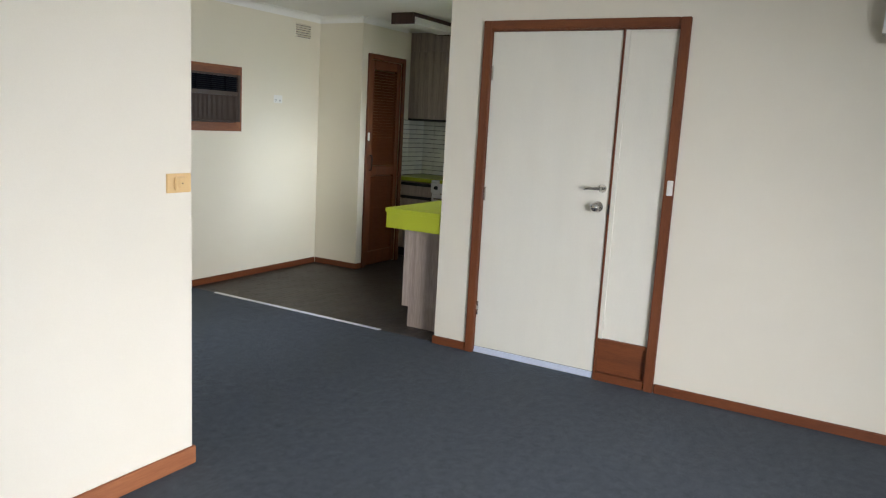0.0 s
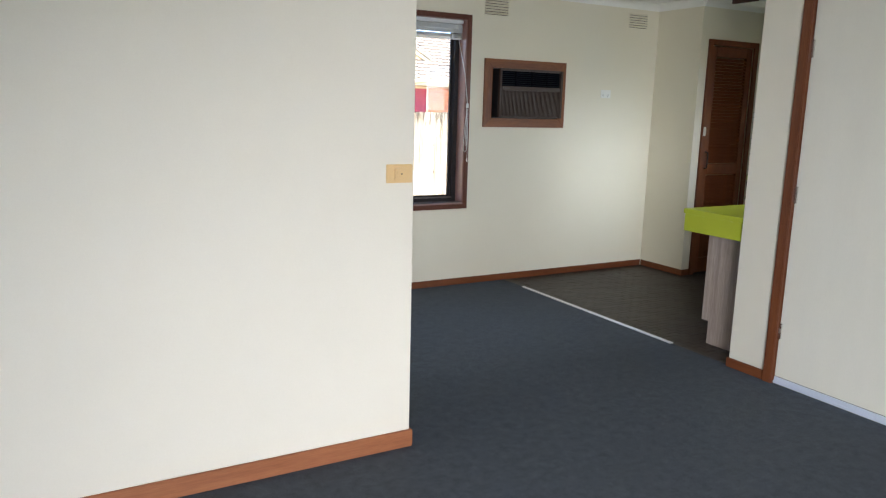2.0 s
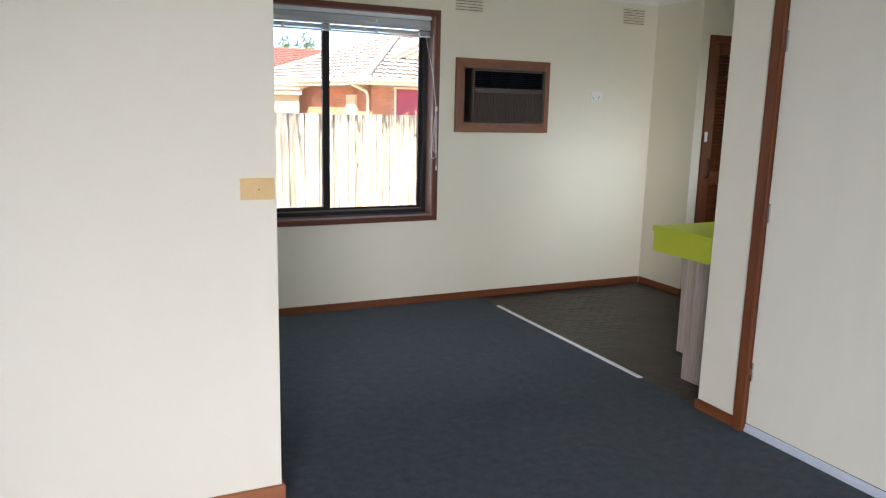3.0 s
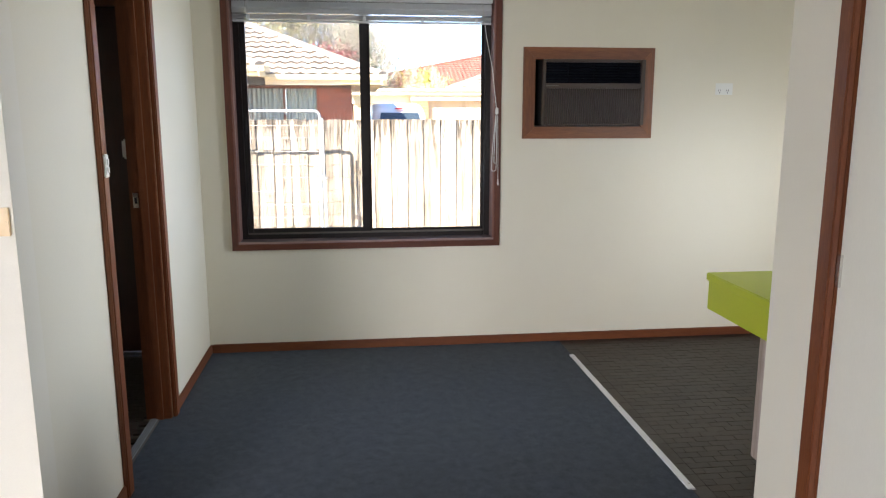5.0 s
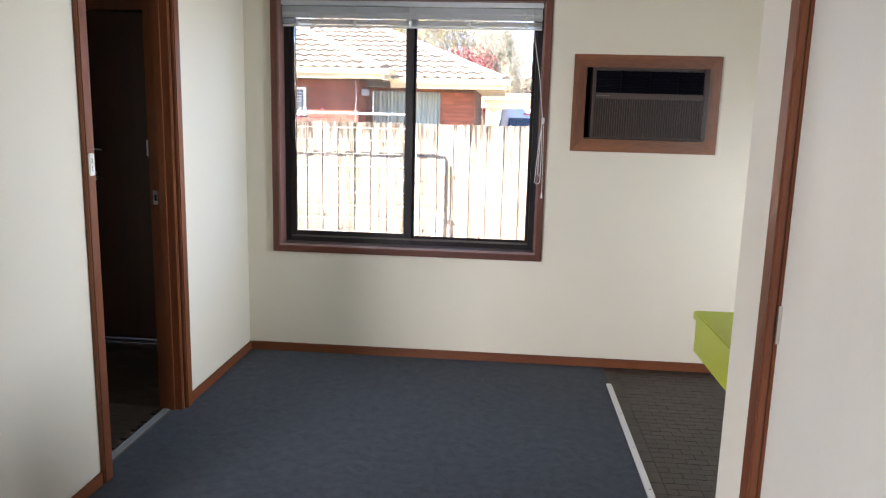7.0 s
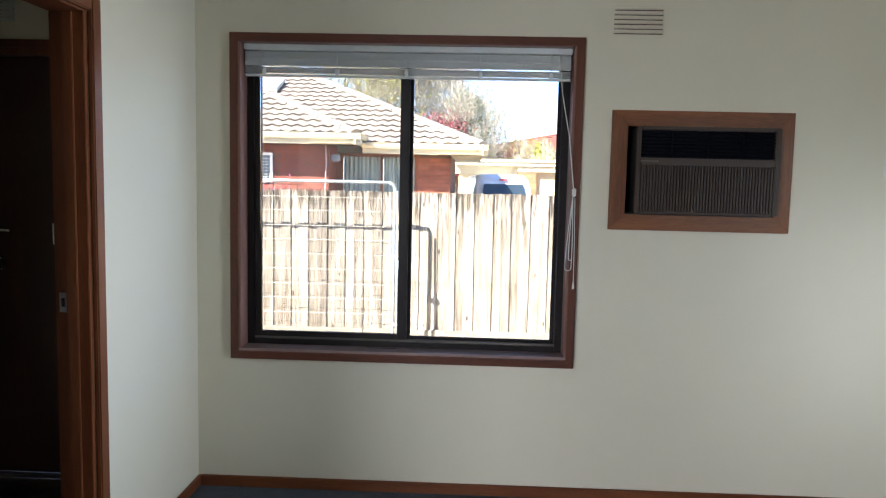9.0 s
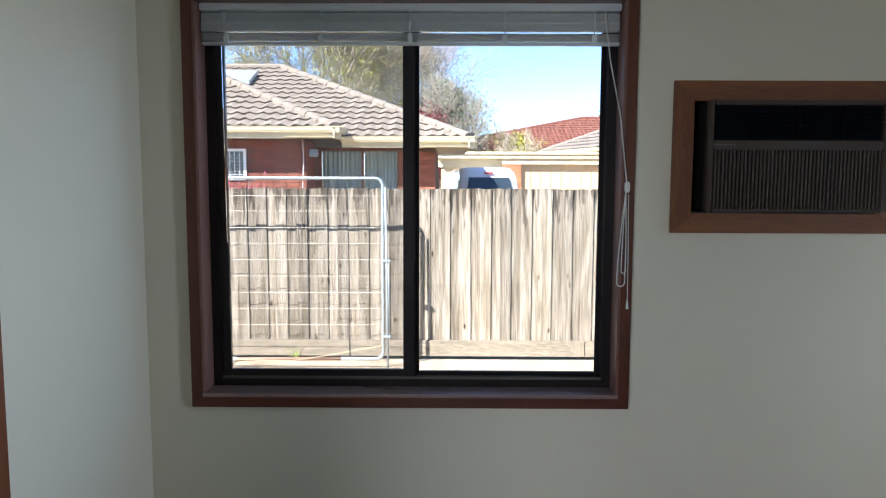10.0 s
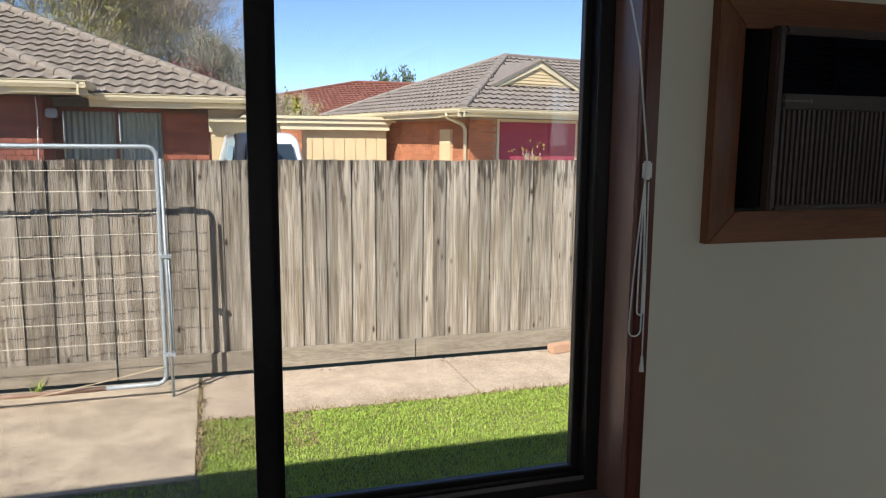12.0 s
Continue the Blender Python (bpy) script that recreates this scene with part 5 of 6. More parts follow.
tiled_roof(house, slopes, ROOF_GREY, [((MX1, MG, MZ), top), ((-4.6, top[1], top[2]), top), ((WX1, WG, WZ), wtop), (wtop, (wtop[0], wtop[1] + 2.0, wtop[2]))])
deck(house, [(MX1, MG, MZ - 0.06), (-8.0, MG, MZ - 0.06), (-8.0, MB, MZ - 0.06), (MX1, MB, MZ - 0.06)], [(top[0], top[1], top[2] - 0.06), (-5.0, top[1], top[2] - 0.06)],
     [(0, 1, 5, 4), (1, 2, 5), (2, 3, 4, 5), (3, 0, 4), (3, 2, 1, 0)])
deck(house, [(WX1, WG, WZ - 0.06), (-7.155, WG, WZ - 0.06), (-7.155, 14.0, WZ - 0.06), (WX1, 14.0, WZ - 0.06)], [(wtop[0], wtop[1], wtop[2] - 0.06), (-4.155, wtop[1], wtop[2] - 0.06)],
     [(0, 1, 5, 4), (1, 2, 5), (2, 3, 4, 5), (3, 0, 4)])
gutter(house, (WX1 + 0.1, WG), (-7.2, WG), (0, -1), WZ)
gutter(house, (WX1, WG - 0.1), (WX1, 11.4), (1, 0), WZ)
gutter(house, (MX1 + 0.1, MG), (WX1, MG), (0, -1), MZ)
gutter(house, (MX1, MG - 0.1), (MX1, MB), (1, 0), MZ)
part("wall", boxes((-7.0, -1.475, 11.01, 11.2, GROUND, 2.2)), MORTAR_DARK, house, "dark mortar behind red bricks")
part("wall", boxes((-1.66, -1.475, 11.2005, 11.899, GROUND, 2.2)), MORTAR_DARK, house)
part("wall", boxes((-1.66, -1.4005, 11.9005, 12.1, GROUND, 2.06)), MORTAR_DARK, house)
part("wall", boxes((0.22, 0.9, 11.91, 12.1, GROUND, 2.06), (0.7, 0.9, 12.1005, 16.4, GROUND, 2.06), (-1.4, 0.2195, 12.02, 12.1, 1.96, 2.06), (-1.4, 0.2195, 11.9, 12.0195, 2.041, 2.06)), MORTAR_DARK, house)
# Wing walls under the eave take the brick with painted shade.
brickwork("bricks", house, (-7.0, 11.01, 0), (1, 0, 0), 5.525, 0.7, 2.18, BRICK_SHADED, [(3.75, 4.42, 1.42, 2.02)])
brickwork("bricks", house, (-1.475, 11.01, 0), (0, 1, 0), 0.88, 0.7, 2.18, BRICK_SHADED)
brickwork("bricks", house, (0.22, 11.91, 0), (1, 0, 0), 0.68, 0.7, 2.0, BRICK_RED)
hw = part("window", boxes((-3.3, -3.25, 10.97, 11.008, 1.42, 2.0), (-2.63, -2.58, 10.97, 11.008, 1.42, 2.0), (-3.2495, -2.6305, 10.97, 11.008, 1.42, 1.47), (-3.2495, -2.6305, 10.97, 11.008, 1.95, 2.0)), TRIM_WHITE, house, "white framed window with security bars")
part("pane", boxes((-3.25, -2.63, 10.992, 10.996, 1.47, 1.95)), CAR_GLASS, hw)
for k in range(6):
    part("bar", boxes((-3.16 + 0.09 * k, -3.152 + 0.09 * k, 10.975, 10.985, 1.471, 1.949)), TRIM_WHITE, hw)
for k in range(7):
    part("bar", boxes((-3.249, -2.631, 10.9855, 10.991, 1.52 + 0.06 * k, 1.526 + 0.06 * k)), TRIM_WHITE, hw)
dd = part("sliding_door", boxes((-1.4, -1.34, 11.9, 11.95, GROUND, 2.04), (0.16, 0.2195, 11.9, 11.95, GROUND, 2.04), (-0.555, -0.505, 11.9, 11.95, GROUND, 2.04), (-1.3395, 0.1595, 11.9, 11.95, 1.99, 2.04)), TIMBER, house, "red-brown framed sliding glass doors")
for x0, x1 in ((-1.34, -0.56), (-0.5, 0.16)):
    bm = bmesh.new()
    n = 60
    strip_v = []
    for i in range(n + 1):
        x = x0 + (x1 - x0) * i / n
        y = 11.978 + 0.02 * math.sin(i * 0.95 + 0.8 * math.sin(i * 0.21)) + 0.012 * math.sin(i * 0.37)
        strip_v.append((bm.verts.new((x, y, GROUND)), bm.verts.new((x, y + 0.005, 1.985))))
    for p, q in zip(strip_v, strip_v[1:]):
        bm.faces.new((p[0], q[0], q[1], p[1]))
    part("curtain", bm, CURTAIN, dd, "pleated grey-green curtain", smooth=True)
part("skylight", outline(bmesh.new(), [(-4.2, 14.2, MZ + 2.9 * PITCH + 0.07), (-3.35, 14.2, MZ + 2.9 * PITCH + 0.07), (-3.35, 15.0, MZ + 3.7 * PITCH + 0.07), (-4.2, 15.0, MZ + 3.7 * PITCH + 0.07)], (0, 0, 0.09)), GALVANISED, house, "pale roof skylight")
part("conduit", tube(bmesh.new(), [(-1.52, 10.94, 2.15), (-1.5, 10.9, 1.85), (-1.54, 10.95, 1.1)], 0.008, 6), TRIM_WHITE, house)
part("flood_lamp", boxes((-1.46, -1.3, 11.2, 11.32, 1.86, 2.0), bevel=0.02), GALVANISED, house, "grey lamp under the eave")

# carport and garage
garage = thing("garage", (3.3, 19.0, GROUND), "flat roofed garage with cream panelled doors", "garage")
part("roof_slab", boxes((0.8, 5.9, 19.0, 25.0, 2.06, 2.12)), CREAM_PAINT, garage)
part("fascia", boxes((0.8, 5.75, 18.93, 18.999, 2.0, 2.18), bevel=0.01), CREAM_PAINT, garage, "cream timber fascia")
part("fascia", boxes((2.73, 5.72, 19.0, 19.06, 1.84, 1.999)), CREAM_PAINT, garage)
part("fascia", boxes((0.8, 5.75, 18.88, 18.9295, 2.12, 2.2), bevel=0.01), CREAM_PAINT, garage)
part("pillar", boxes((2.74, 3.29, 19.02, 19.5, GROUND, 1.839)), MORTAR, garage)
brickwork("bricks", garage, (2.74, 19.02, 0), (1, 0, 0), 0.55, 0.8, 1.83, BRICK_ORANGE)
gd = part("garage_door", boxes((3.3, 5.68, 19.2, 19.24, GROUND, 1.839)), CREAM_DOOR, garage, "cream vertical panelled garage door")
for k in range(8):
    part("panel", boxes((3.305 + 0.298 * k, 3.59 + 0.298 * k, 19.18, 19.1995, 0.2, 1.83), bevel=0.006), CREAM_DOOR, gd)
gd = part("garage_door", boxes((0.95, 2.735, 19.2605, 19.3, GROUND, 1.98)), CREAM_DOOR, garage, "cream vertical panelled garage door")
for k in range(6):
    part("panel", boxes((0.955 + 0.297 * k, 1.24 + 0.297 * k, 19.251, 19.26, 0.2, 1.75), bevel=0.003), CREAM_DOOR, gd)
part("lintel", boxes((0.8, 2.735, 19.2, 19.25, 1.75, 2.05)), CREAM_PAINT, garage)

# orange brick house
HO = Vector((6.5, 15.0, 0.0))
TH_ = radians(14)
F = Vector((math.cos(TH_), math.sin(TH_), 0))
B = Vector((-math.sin(TH_), math.cos(TH_), 0))


def at_house(u, v, z=0.0):
    p = HO + F * u + B * v
    return (p.x, p.y, z)


def house_box(u0, u1, v0, v1, z0, z1):
    return outline(bmesh.new(), [at_house(u0, v0, z0), at_house(u1, v0, z0), at_house(u1, v1, z0), at_house(u0, v1, z0)], (0, 0, z1 - z0))


EZ, HD = 2.33, 4.33
house2 = thing("house", tuple(at_house(4, 4, GROUND)), "orange brick house with grey tiled roof and gablet", "house")
hip_top = at_house(HD, HD, EZ + HD * PITCH)
GU, GV, GW = 3.5, 1.6, 1.5
gz = EZ + GV * PITCH + 0.05
gap_z = gz + 0.66
slopes = [(at_house(0, 0, EZ), F, B, PITCH, lambda v: v, lambda v: 12.0, HD),
          (at_house(0, 0, EZ), B, F, PITCH, lambda v: v, lambda v: 2 * HD - v, HD)]
tiled_roof(house2, slopes, ROOF_SLATE, [(at_house(0, 0, EZ), hip_top), (hip_top, at_house(12, HD, hip_top[2])), (at_house(0, 2 * HD, EZ), hip_top)])
deck(house2, [at_house(0, 0, EZ - 0.06), at_house(14, 0, EZ - 0.06), at_house(14, 2 * HD, EZ - 0.06), at_house(0, 2 * HD, EZ - 0.06)],
     [at_house(HD, HD, hip_top[2] - 0.06), at_house(12, HD, hip_top[2] - 0.06)], [(0, 1, 5, 4), (1, 2, 5), (2, 3, 4, 5), (3, 0, 4), (3, 2, 1, 0)])
gb = part("gablet", outline(bmesh.new(), [at_house(GU - GW, GV, gz), at_house(GU + GW, GV, gz), at_house(GU, GV, gap_z)], B * 1.6), CREAM_DOOR, house2, "cream boarded gablet")
for k in range(5):
    z = gz + 0.06 + k * 0.085
    half = (gap_z - z) / (gap_z - gz) * GW * 0.62
    if half > 0.05:
        part("board", outline(bmesh.new(), [at_house(GU - half, GV - 0.02, z), at_house(GU + half, GV - 0.02, z), at_house(GU + half, GV - 0.005, z + 0.075), at_house(GU - half, GV - 0.005, z + 0.075)], B * 0.004), CREAM_DOOR, gb)
for sgn in (-1, 1):
    part("barge_board", outline(bmesh.new(), [at_house(GU + sgn * (GW + 0.12), GV - 0.06, gz - 0.06), at_house(GU, GV - 0.06, gap_z), at_house(GU, GV - 0.06, gap_z - 0.16), at_house(GU + sgn * (GW - 0.2), GV - 0.06, gz - 0.06)], B * 0.035), CREAM_PAINT, gb)
    part("gablet_roof", outline(bmesh.new(), [at_house(GU + sgn * (GW + 0.2), GV - 0.1, gz - 0.06), at_house(GU, GV - 0.1, gap_z + 0.05), at_house(GU, GV - 0.1, gap_z + 0.005), at_house(GU + sgn * (GW + 0.12), GV - 0.1, gz - 0.1)], B * 2.0), ROOF_SLATE, gb)
gutter(house2, at_house(-0.1, 0)[:2], at_house(12, 0)[:2], tuple(-B)[:2], EZ)
gutter(house2, at_house(0, -0.1)[:2], at_house(0, 2 * HD)[:2], tuple(-F)[:2], EZ)
part("wall", house_box(0.61, 12, 0.61, 0.8, GROUND, EZ - 0.18), MORTAR, house2, "pale mortar behind orange bricks")
part("wall", house_box(0.61, 0.8, 0.801, 8, GROUND, EZ - 0.18), MORTAR, house2)
brickwork("bricks", house2, at_house(0.61, 0.61), F, 5.0, 0.8, EZ - 0.19, BRICK_ORANGE, [(0.83, 3.4, 0.7, 2.12)])
brickwork("bricks", house2, at_house(0.61, 0.61), B, 6.5, 0.8, EZ - 0.19, BRICK_ORANGE, normal_out=-1)
ww = part("window", house_box(1.42, 4.03, 0.585, 0.609, 0.8, 2.12), CREAM_PAINT, house2, "window with a maroon outside blind")
part("blind", house_box(1.5, 3.95, 0.56, 0.584, 0.82, 2.05), MAROON, ww, "maroon canvas outside blind")
part("meter_box", house_box(0.52, 0.609, 1.36, 1.86, 0.9, 1.86), CREAM_DOOR, house2, "cream meter box")
part("downpipe", tube(bmesh.new(), [at_house(-0.04, 0.6, EZ - 0.1), at_house(-0.02, 0.65, EZ - 0.2), at_house(0.46, 0.68, EZ - 0.36), at_house(0.55, 0.7, EZ - 0.5), at_house(0.55, 0.7, 0.0)], 0.045, 10), CREAM_PAINT, house2, smooth=True)
part("wall_lamp", house_box(0.5, 0.6, 5.2, 5.32, 1.8, 1.98), GALVANISED, house2)

# red roofed house further off
house3 = thing("house", (11.0, 40.0, GROUND), "distant house with a terracotta red tiled roof", "house")
RZ = 2.7
tiled_roof(house3, [((-1.0, 35.0, RZ), (1, 0, 0), (0, 1, 0), 0.385, lambda v: 1.8 * v, lambda v: 19.4 - v, 5.5), ((-1.0, 35.0, RZ), (0, 1, 0), (1, 0, 0), 0.214, lambda v: 0.556 * v, lambda v: 11.0 - 0.556 * v, 9.9)],
           ROOF_RED, [((-1.0, 35.0, RZ), (8.9, 40.5, RZ + 2.12)), ((8.9, 40.5, RZ + 2.12), (12.9, 40.5, RZ + 2.12))])
deck(house3, [(-1.0, 35, RZ - 0.06), (18.4, 35, RZ - 0.06), (18.4, 46, RZ - 0.06), (-1.0, 46, RZ - 0.06)], [(8.9, 40.5, RZ + 2.05), (12.9, 40.5, RZ + 2.05)], [(0, 1, 5, 4), (1, 2, 5), (2, 3, 4, 5), (3, 0, 4), (3, 2, 1, 0)])
part("wall", boxes((-0.4, 17.8, 35.6, 45.4, GROUND, RZ - 0.1)), BRICK_RED, house3)
part("gutter", boxes((-1.1, 18.5, 34.9, 34.99, RZ - 0.12, RZ)), CREAM_PAINT, house3)

# ---- white van ----
van = thing("van", (2.17, 17.0, GROUND + 0.01), "parked white van with dark rear window", "van")
VX0, VX1, VY0, VZ = 1.36, 3.02, 15.6, GROUND
prof = [(VY0, 0.45), (VY0 - 0.02, 0.95), (VY0 + 0.03, 1.1), (VY0 + 0.25, 1.78), (VY0 + 0.4, 1.93), (VY0 + 0.8, 2.02), (VY0 + 2.6, 2.0), (VY0 + 3.4, 1.3), (VY0 + 4.4, 1.1), (VY0 + 4.5, 0.45)]
bm = bmesh.new()
stations = [(VX0, 0.0), (VX0 + 0.02, 0.5), (VX0 + 0.09, 0.85), (VX0 + 0.24, 1.0), (VX1 - 0.24, 1.0), (VX1 - 0.09, 0.85), (VX1 - 0.02, 0.5), (VX1, 0.0)]
rings = []
for xs, t in stations:
    ring = []
    for yy, zz in prof:
        inset = (1 - t) * 0.12
        z = zz if zz < 1.0 else 1.0 + (zz - 1.0) * (0.86 + 0.14 * t)
        lean = 0.14 * max(0.0, zz - 1.0) * (1 if xs < (VX0 + VX1) / 2 else -1) * (1 - t * 0.3)
        ring.append(bm.verts.new((xs + lean, yy + (inset if yy < VY0 + 2 else -inset), VZ + z)))
    rings.append(ring)
for a, b in zip(rings, rings[1:]):
    for k in range(len(prof)):
        j = (k + 1) % len(prof)
        bm.faces.new((a[k], a[j], b[j], b[k]))
bm.faces.new(rings[0])
bm.faces.new(rings[-1][::-1])
bmesh.ops.recalc_face_normals(bm, faces=bm.faces)
body = part("body", bm, CAR_WHITE, van, smooth=True)
part("rear_window", outline(bmesh.new(), [(VX0 + 0.22, VY0 + 0.02, VZ + 1.2), (VX1 - 0.22, VY0 + 0.02, VZ + 1.2), (VX1 - 0.32, VY0 + 0.2, VZ + 1.76), (VX0 + 0.32, VY0 + 0.2, VZ + 1.76)], (0, -0.03, 0.01)), CAR_GLASS, van, "dark tinted rear window")
part("side_window", outline(bmesh.new(), [(VX0 + 0.03, VY0 + 0.35, VZ + 1.18), (VX0 + 0.03, VY0 + 1.5, VZ + 1.18), (VX0 + 0.12, VY0 + 1.5, VZ + 1.7), (VX0 + 0.12, VY0 + 0.5, VZ + 1.7)], (-0.02, 0, 0)), CAR_GLASS, van, "dark side window")
part("brake_light", boxes((2.08, 2.3, VY0 + 0.22, VY0 + 0.3, VZ + 1.86, VZ + 1.9)), TAIL_RED, van, "red high brake light")
for x in (VX0 + 0.06, VX1 - 0.18):
    part("tail_light", boxes((x, x + 0.12, VY0 - 0.035, VY0 + 0.1, VZ + 0.75, VZ + 1.1), bevel=0.02), TAIL_RED, van)
part("bumper", boxes((VX0 + 0.03, VX1 - 0.03, VY0 - 0.1, VY0 + 0.1, VZ + 0.35, VZ + 0.6), bevel=0.03), RUBBER, van)
for x in (VX0 + 0.1, VX1 - 0.1):
    for y in (VY0 + 0.8, VY0 + 3.5):
        wheel = part("wheel", disc(bmesh.new(), (x - 0.1, y, VZ + 0.33), (1, 0, 0), 0.32, 0.2, 28), RUBBER, van)
        part("rim", disc(bmesh.new(), (x - 0.105, y, VZ + 0.33), (1, 0, 0), 0.19, 0.21, 20), GALVANISED, wheel)

van.matrix_basis = Matrix.Translation((3.0, 15.6, 0)) @ Matrix.Rotation(radians(5.5), 4, "Z") @ Matrix.Translation((-3.0, -15.6, 0)) @ van.matrix_basis


# ---- trees ----
def tree(name, place, height, spread, label, leaf_material, leaves, leaf_size, seed, levels=5, trunk=0.16, upright=0.45, start=0.22, forks=(3, 4, 4)):
    """Trunk, limbs that fork down to twigs, and small separate leaves round the twigs."""
    r = random.Random(seed)
    t = thing(name, place, label, "tree")
    base = Vector(place)
    segs, tips = [], []

    def grow(p, way, length, radius, level):
        bent = [p]
        steps = 3
        for i in range(steps):
            way = (way + Vector((r.uniform(-1, 1), r.uniform(-1, 1), r.uniform(-0.4, 0.8))) * 0.13).normalized()
            p = p + way * length / steps
            bent.append(p)
        segs.append((bent, radius, radius * 0.55, level))
        if level >= levels:
            tips.extend(bent[1:])
            return
        if level >= levels - 1:
            tips.extend(bent[2:])
        n = 5 if level == 0 else r.choice(forks)
        for i in range(n):
            a = 2 * math.pi * (i + r.random() * 0.7) / n
            tilt = r.uniform(0.4, 0.95) * (1.25 if level == 0 else 1.0) * (1 - 0.45 * upright)
            side = way.orthogonal().normalized()
            side = (Matrix.Rotation(a, 3, way) @ side)
            nway = (way * math.cos(tilt) + side * math.sin(tilt) * spread + Vector((0, 0, 0.25 * upright))).normalized()
            q = bent[-1] if i < 2 else bent[r.choice((1, 2))]
            grow(q, nway, length * r.uniform(0.6, 0.82), radius * 0.55, level + 1)

    grow(base, Vector((0, 0, 1)), height * start, trunk, 0)
    k_ = height / (max(p.z for pts, *_ in segs for p in pts) - base.z)
    segs = [([base + (p - base) * k_ for p in pts], r0, r1, level) for pts, r0, r1, level in segs]
    tips = [base + (p - base) * k_ for p in tips]
    bm = bmesh.new()
    for pts, r0, r1, level in segs:
        if level <= 1:
            tube(bm, pts, r0, 7, r1)
    part("trunk", bm, BARK, t, "bare grey-brown trunk and limbs")
    verts, faces = [], []
    for pts, r0, r1, level in segs:
        if level <= 1:
            continue
        for a, b in zip(pts, pts[1:]):
            w = (b - a).normalized()
            s_ = w.orthogonal().normalized()
            u_ = w.cross(s_)
            q = len(verts)
            for c, rad in ((a, max(0.006, r0)), (b, max(0.005, r1))):
                for ang in (0, 2.094, 4.189):
                    verts.append(tuple(c + rad * (math.cos(ang) * s_ + math.sin(ang) * u_)))
            faces += [(q, q + 1, q + 4, q + 3), (q + 1, q + 2, q + 5, q + 4), (q + 2, q, q + 3, q + 5)]
    data = bpy.data.meshes.new("branches")
    data.from_pydata(verts, [], faces)
    data.materials.append(TWIG)
    ob = new("branches", data)
    ob.parent, ob.matrix_parent_inverse, ob["kind"] = t, t.matrix_basis.inverted(), "stuff"
    verts, faces = [], []
    for k in range(leaves):
        c = r.choice(tips) + Vector((r.gauss(0, 1), r.gauss(0, 1), r.gauss(0, 1))) * 0.16
        s_ = leaf_size * r.uniform(0.6, 1.3)
        m = Euler((r.uniform(0, 6.3), r.uniform(0, 6.3), r.uniform(0, 6.3))).to_matrix()
        q = len(verts)
        verts += [tuple(c + m @ Vector(v) * s_) for v in ((-1, 0, 0), (0, -0.5, 0.1), (1, 0, 0), (0, 0.5, 0.1))]
        faces.append((q, q + 1, q + 2, q + 3))
    data = bpy.data.meshes.new("leaves")
    data.from_pydata(verts, [], faces)
    data.materials.append(leaf_material)
    ob = new("leaves", data)
    ob.parent, ob.matrix_parent_inverse, ob["kind"] = t, t.matrix_basis.inverted(), "stuff"
    return t


tree("tree", (-2.9, 28.0, GROUND), 10.8, 1.2, "large nearly bare tree with yellow-green spring leaves", LEAF_YELLOW, 34000, 0.045, 3, levels=6, trunk=0.2, forks=(4, 4, 4, 5))
tree("tree", (-0.3, 30.0, GROUND), 9.6, 1.2, "bare brown tree with fine twigs and few leaves", LEAF_OLIVE, 2600, 0.04, 23, levels=6, trunk=0.14, forks=(4, 4, 5, 5))
tree("tree", (0.75, 26.0, GROUND), 5.9, 0.75, "slender green-leaved tree behind the roof", LEAF_GREYGREEN, 6500, 0.04, 9, levels=6, trunk=0.1, upright=0.7, forks=(3, 4, 4))
tree("tree", (0.9, 24.0, GROUND), 4.6, 0.8, "small dark red-leaved tree behind the roof", LEAF_RED, 4000, 0.06, 12, levels=4, trunk=0.07, upright=0.8)
tree("tree", (3.3, 25.0, GROUND), 4.0, 0.8, "small bare tree with fine twigs", LEAF_YELLOW, 250, 0.04, 17, levels=5, trunk=0.05, upright=0.9)
tree("tree", (4.45, 31.0, GROUND), 4.05, 0.9, "small yellow-leaved tree behind the garage", LEAF_YELLOW, 5000, 0.06, 5, levels=4, trunk=0.07)
tree("tree", (13.9, 52.0, GROUND), 7.3, 0.65, "distant dark green leafy tree", LEAF_GREEN, 7000, 0.11, 6, levels=4, trunk=0.14)
tree("shrub", (8.2, 14.7, GROUND), 1.68, 0.4, "slender yellow-green shrub beside the wall", LEAF_YELLOW, 220, 0.035, 8, levels=3, trunk=0.02, upright=0.9)
tree("shrub", (-2.75, 10.2, GROUND), 1.75, 0.9, "pink flowering shrub behind the fence", LEAF_PINK, 1500, 0.03, 10, levels=3, trunk=0.03)


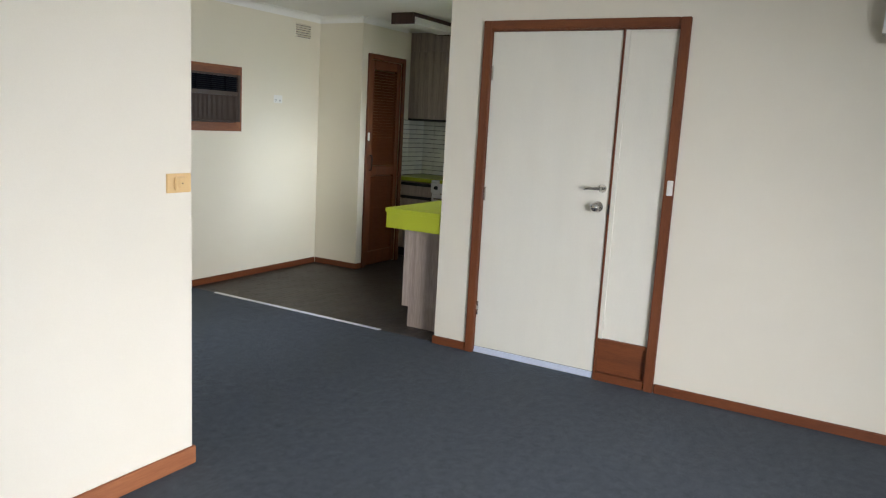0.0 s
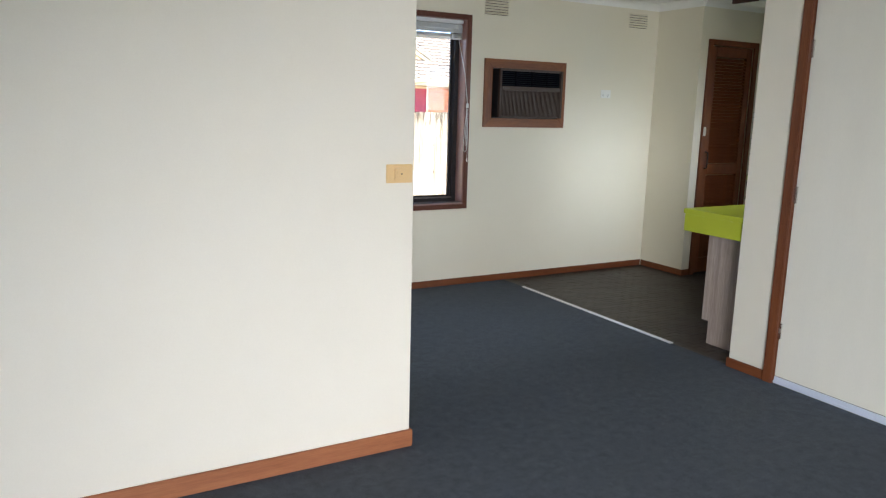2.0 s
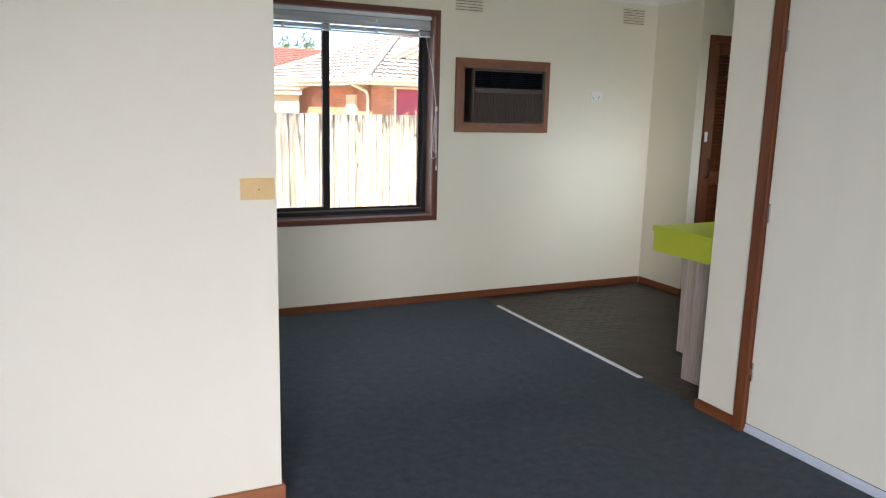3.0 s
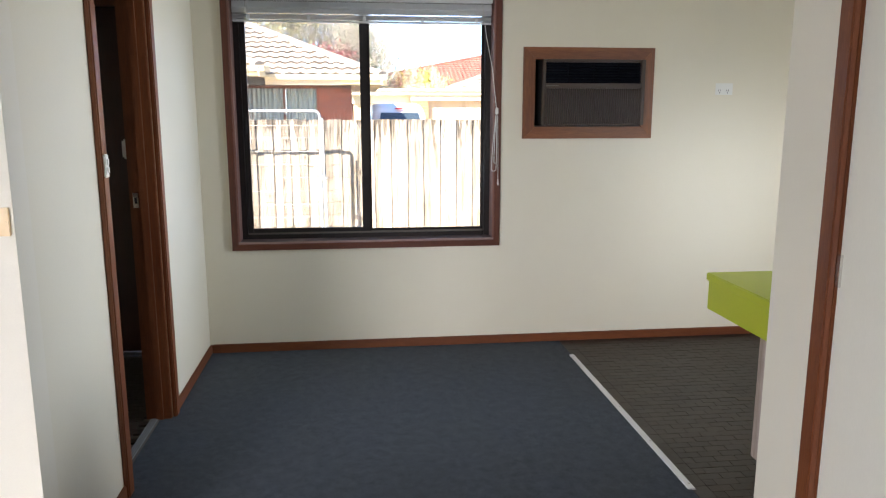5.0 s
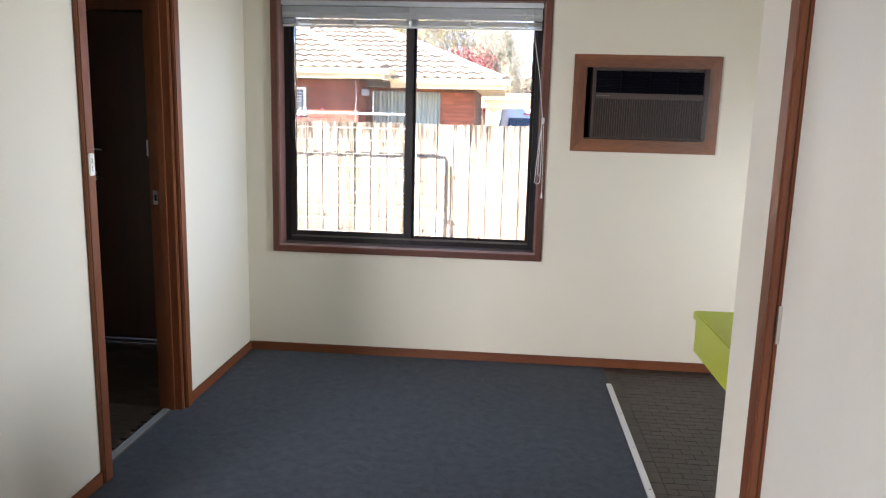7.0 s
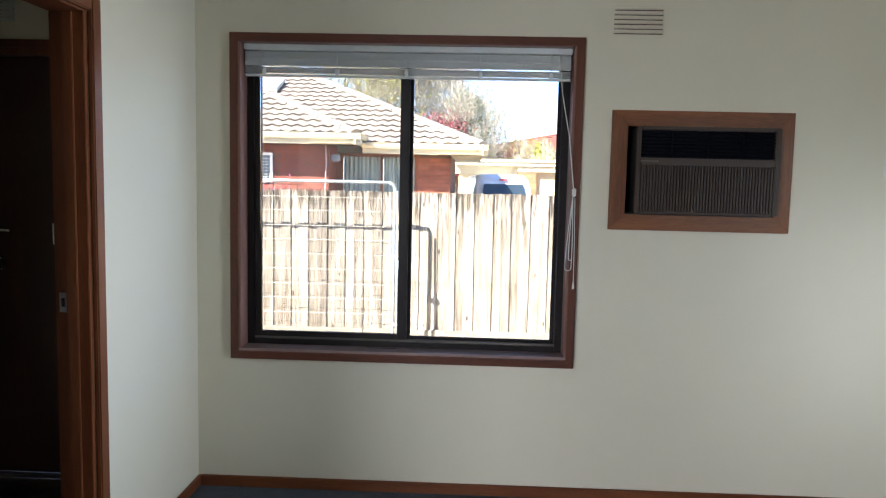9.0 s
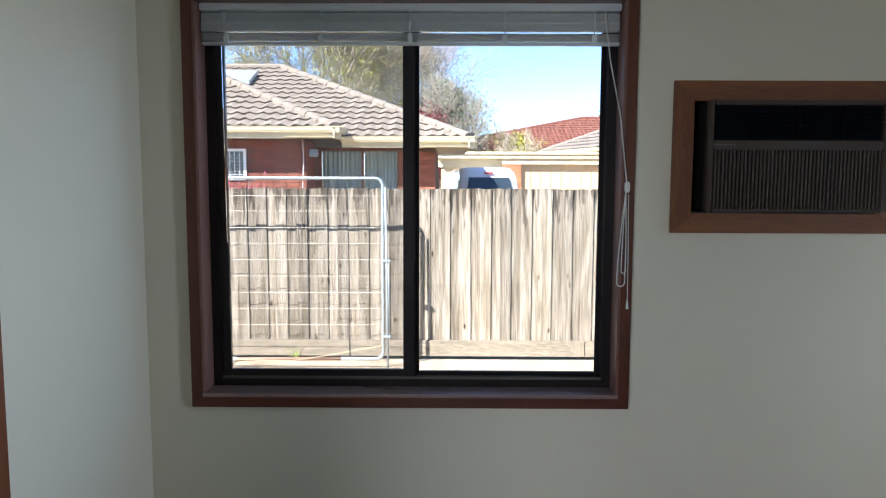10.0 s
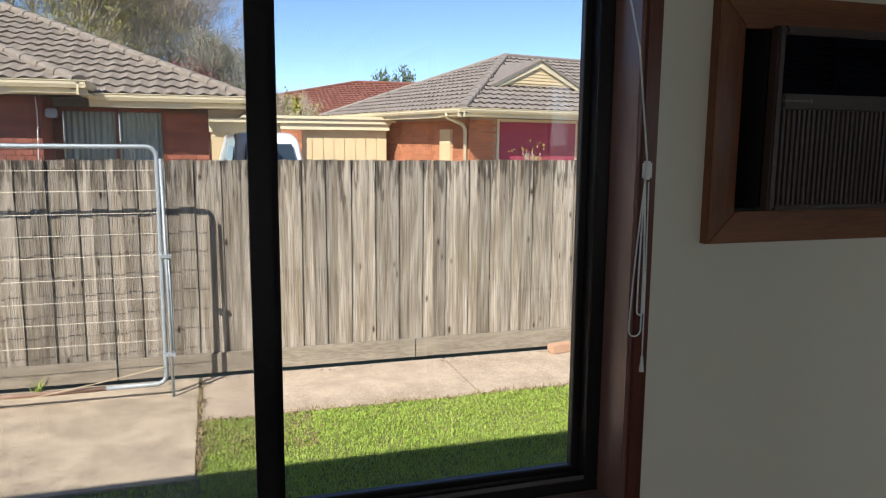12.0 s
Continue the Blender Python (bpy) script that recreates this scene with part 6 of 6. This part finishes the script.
# ---- tiled floors ----
def floor_tiles(name, x0, x1, y0, y1, label, limit, border=0.0):
    """Small brick-shaped tiles in running bond; border: the width of one row laid along the edge x0."""
    f = tagged(new(name), label, "floor", kind="structure")
    gap, w, d = 0.0026, 0.098, 0.049
    r = random.Random(3)

    def tile_mesh(wide, deep):
        return mesh_of("tile", boxes((-wide / 2 + gap / 2, wide / 2 - gap / 2, -deep / 2 + gap / 2, deep / 2 - gap / 2, -0.009, 0.0)), FLOOR_TILE)

    def lay(mesh, x, y):
        ob = new("tile", mesh)
        ob.parent = f
        ob.matrix_basis = Matrix.Translation((x, y, -0.003 + 0.0012 * r.random())) @ Euler((r.uniform(-0.01, 0.01), r.uniform(-0.008, 0.008), 0)).to_matrix().to_4x4()

    full, half = tile_mesh(w, d), tile_mesh(w / 2, d)
    if border:
        edge = tile_mesh(border, w)
        for j in range(int((y1 - y0) / w)):
            lay(edge, x0 + border / 2, y1 - (j + 0.5) * w)
    start = x0 + border
    placed = []
    for j in range(int((y1 - y0) / d)):
        y = y1 - (j + 0.5) * d
        if j % 2:
            lay(half, start + w / 4, y)
        x = start + (w if j % 2 else w / 2)
        while x + w / 2 < x1:
            placed.append((x, y))
            x += w
    placed.sort(key=lambda p: (p[0] - x0) + 0.4 * abs(p[1] - (y0 + y1) / 2))
    for x, y in placed[:limit]:
        lay(full, x, y)
    verts, faces = [], []
    for x, y in placed[limit:]:
        u, v, g = w / 2 - gap / 2, d / 2 - gap / 2, -0.003 + 0.0012 * r.random()
        t1, t2 = u * r.uniform(-0.008, 0.008), v * r.uniform(-0.01, 0.01)
        q = len(verts)
        verts += [(x - u, y - v, g - t1 - t2), (x + u, y - v, g + t1 - t2), (x + u, y + v, g + t1 + t2), (x - u, y + v, g - t1 + t2),
                  (x - u, y - v, -0.012), (x + u, y - v, -0.012), (x + u, y + v, -0.012), (x - u, y + v, -0.012)]
        faces += [tuple(q + i for i in t) for t in ((0, 1, 2, 3), (0, 4, 5, 1), (1, 5, 6, 2), (2, 6, 7, 3), (3, 7, 4, 0))]
    data = bpy.data.meshes.new("tiles")
    data.from_pydata(verts, [], faces)
    data.materials.append(FLOOR_TILE)
    ob = new("tiles", data)
    ob.parent = f
    ob["kind"] = "stuff"


floor_tiles("kitchen_floor", 2.264, 4.9, -2.45, 0.0, "small dark brown brick-shaped floor tiles with thin joints", 270, 0.072)
floor_tiles("hall_floor", -1.1, -0.04, -2.47, 0.0, "small dark brown brick-shaped hall floor tiles", 180)
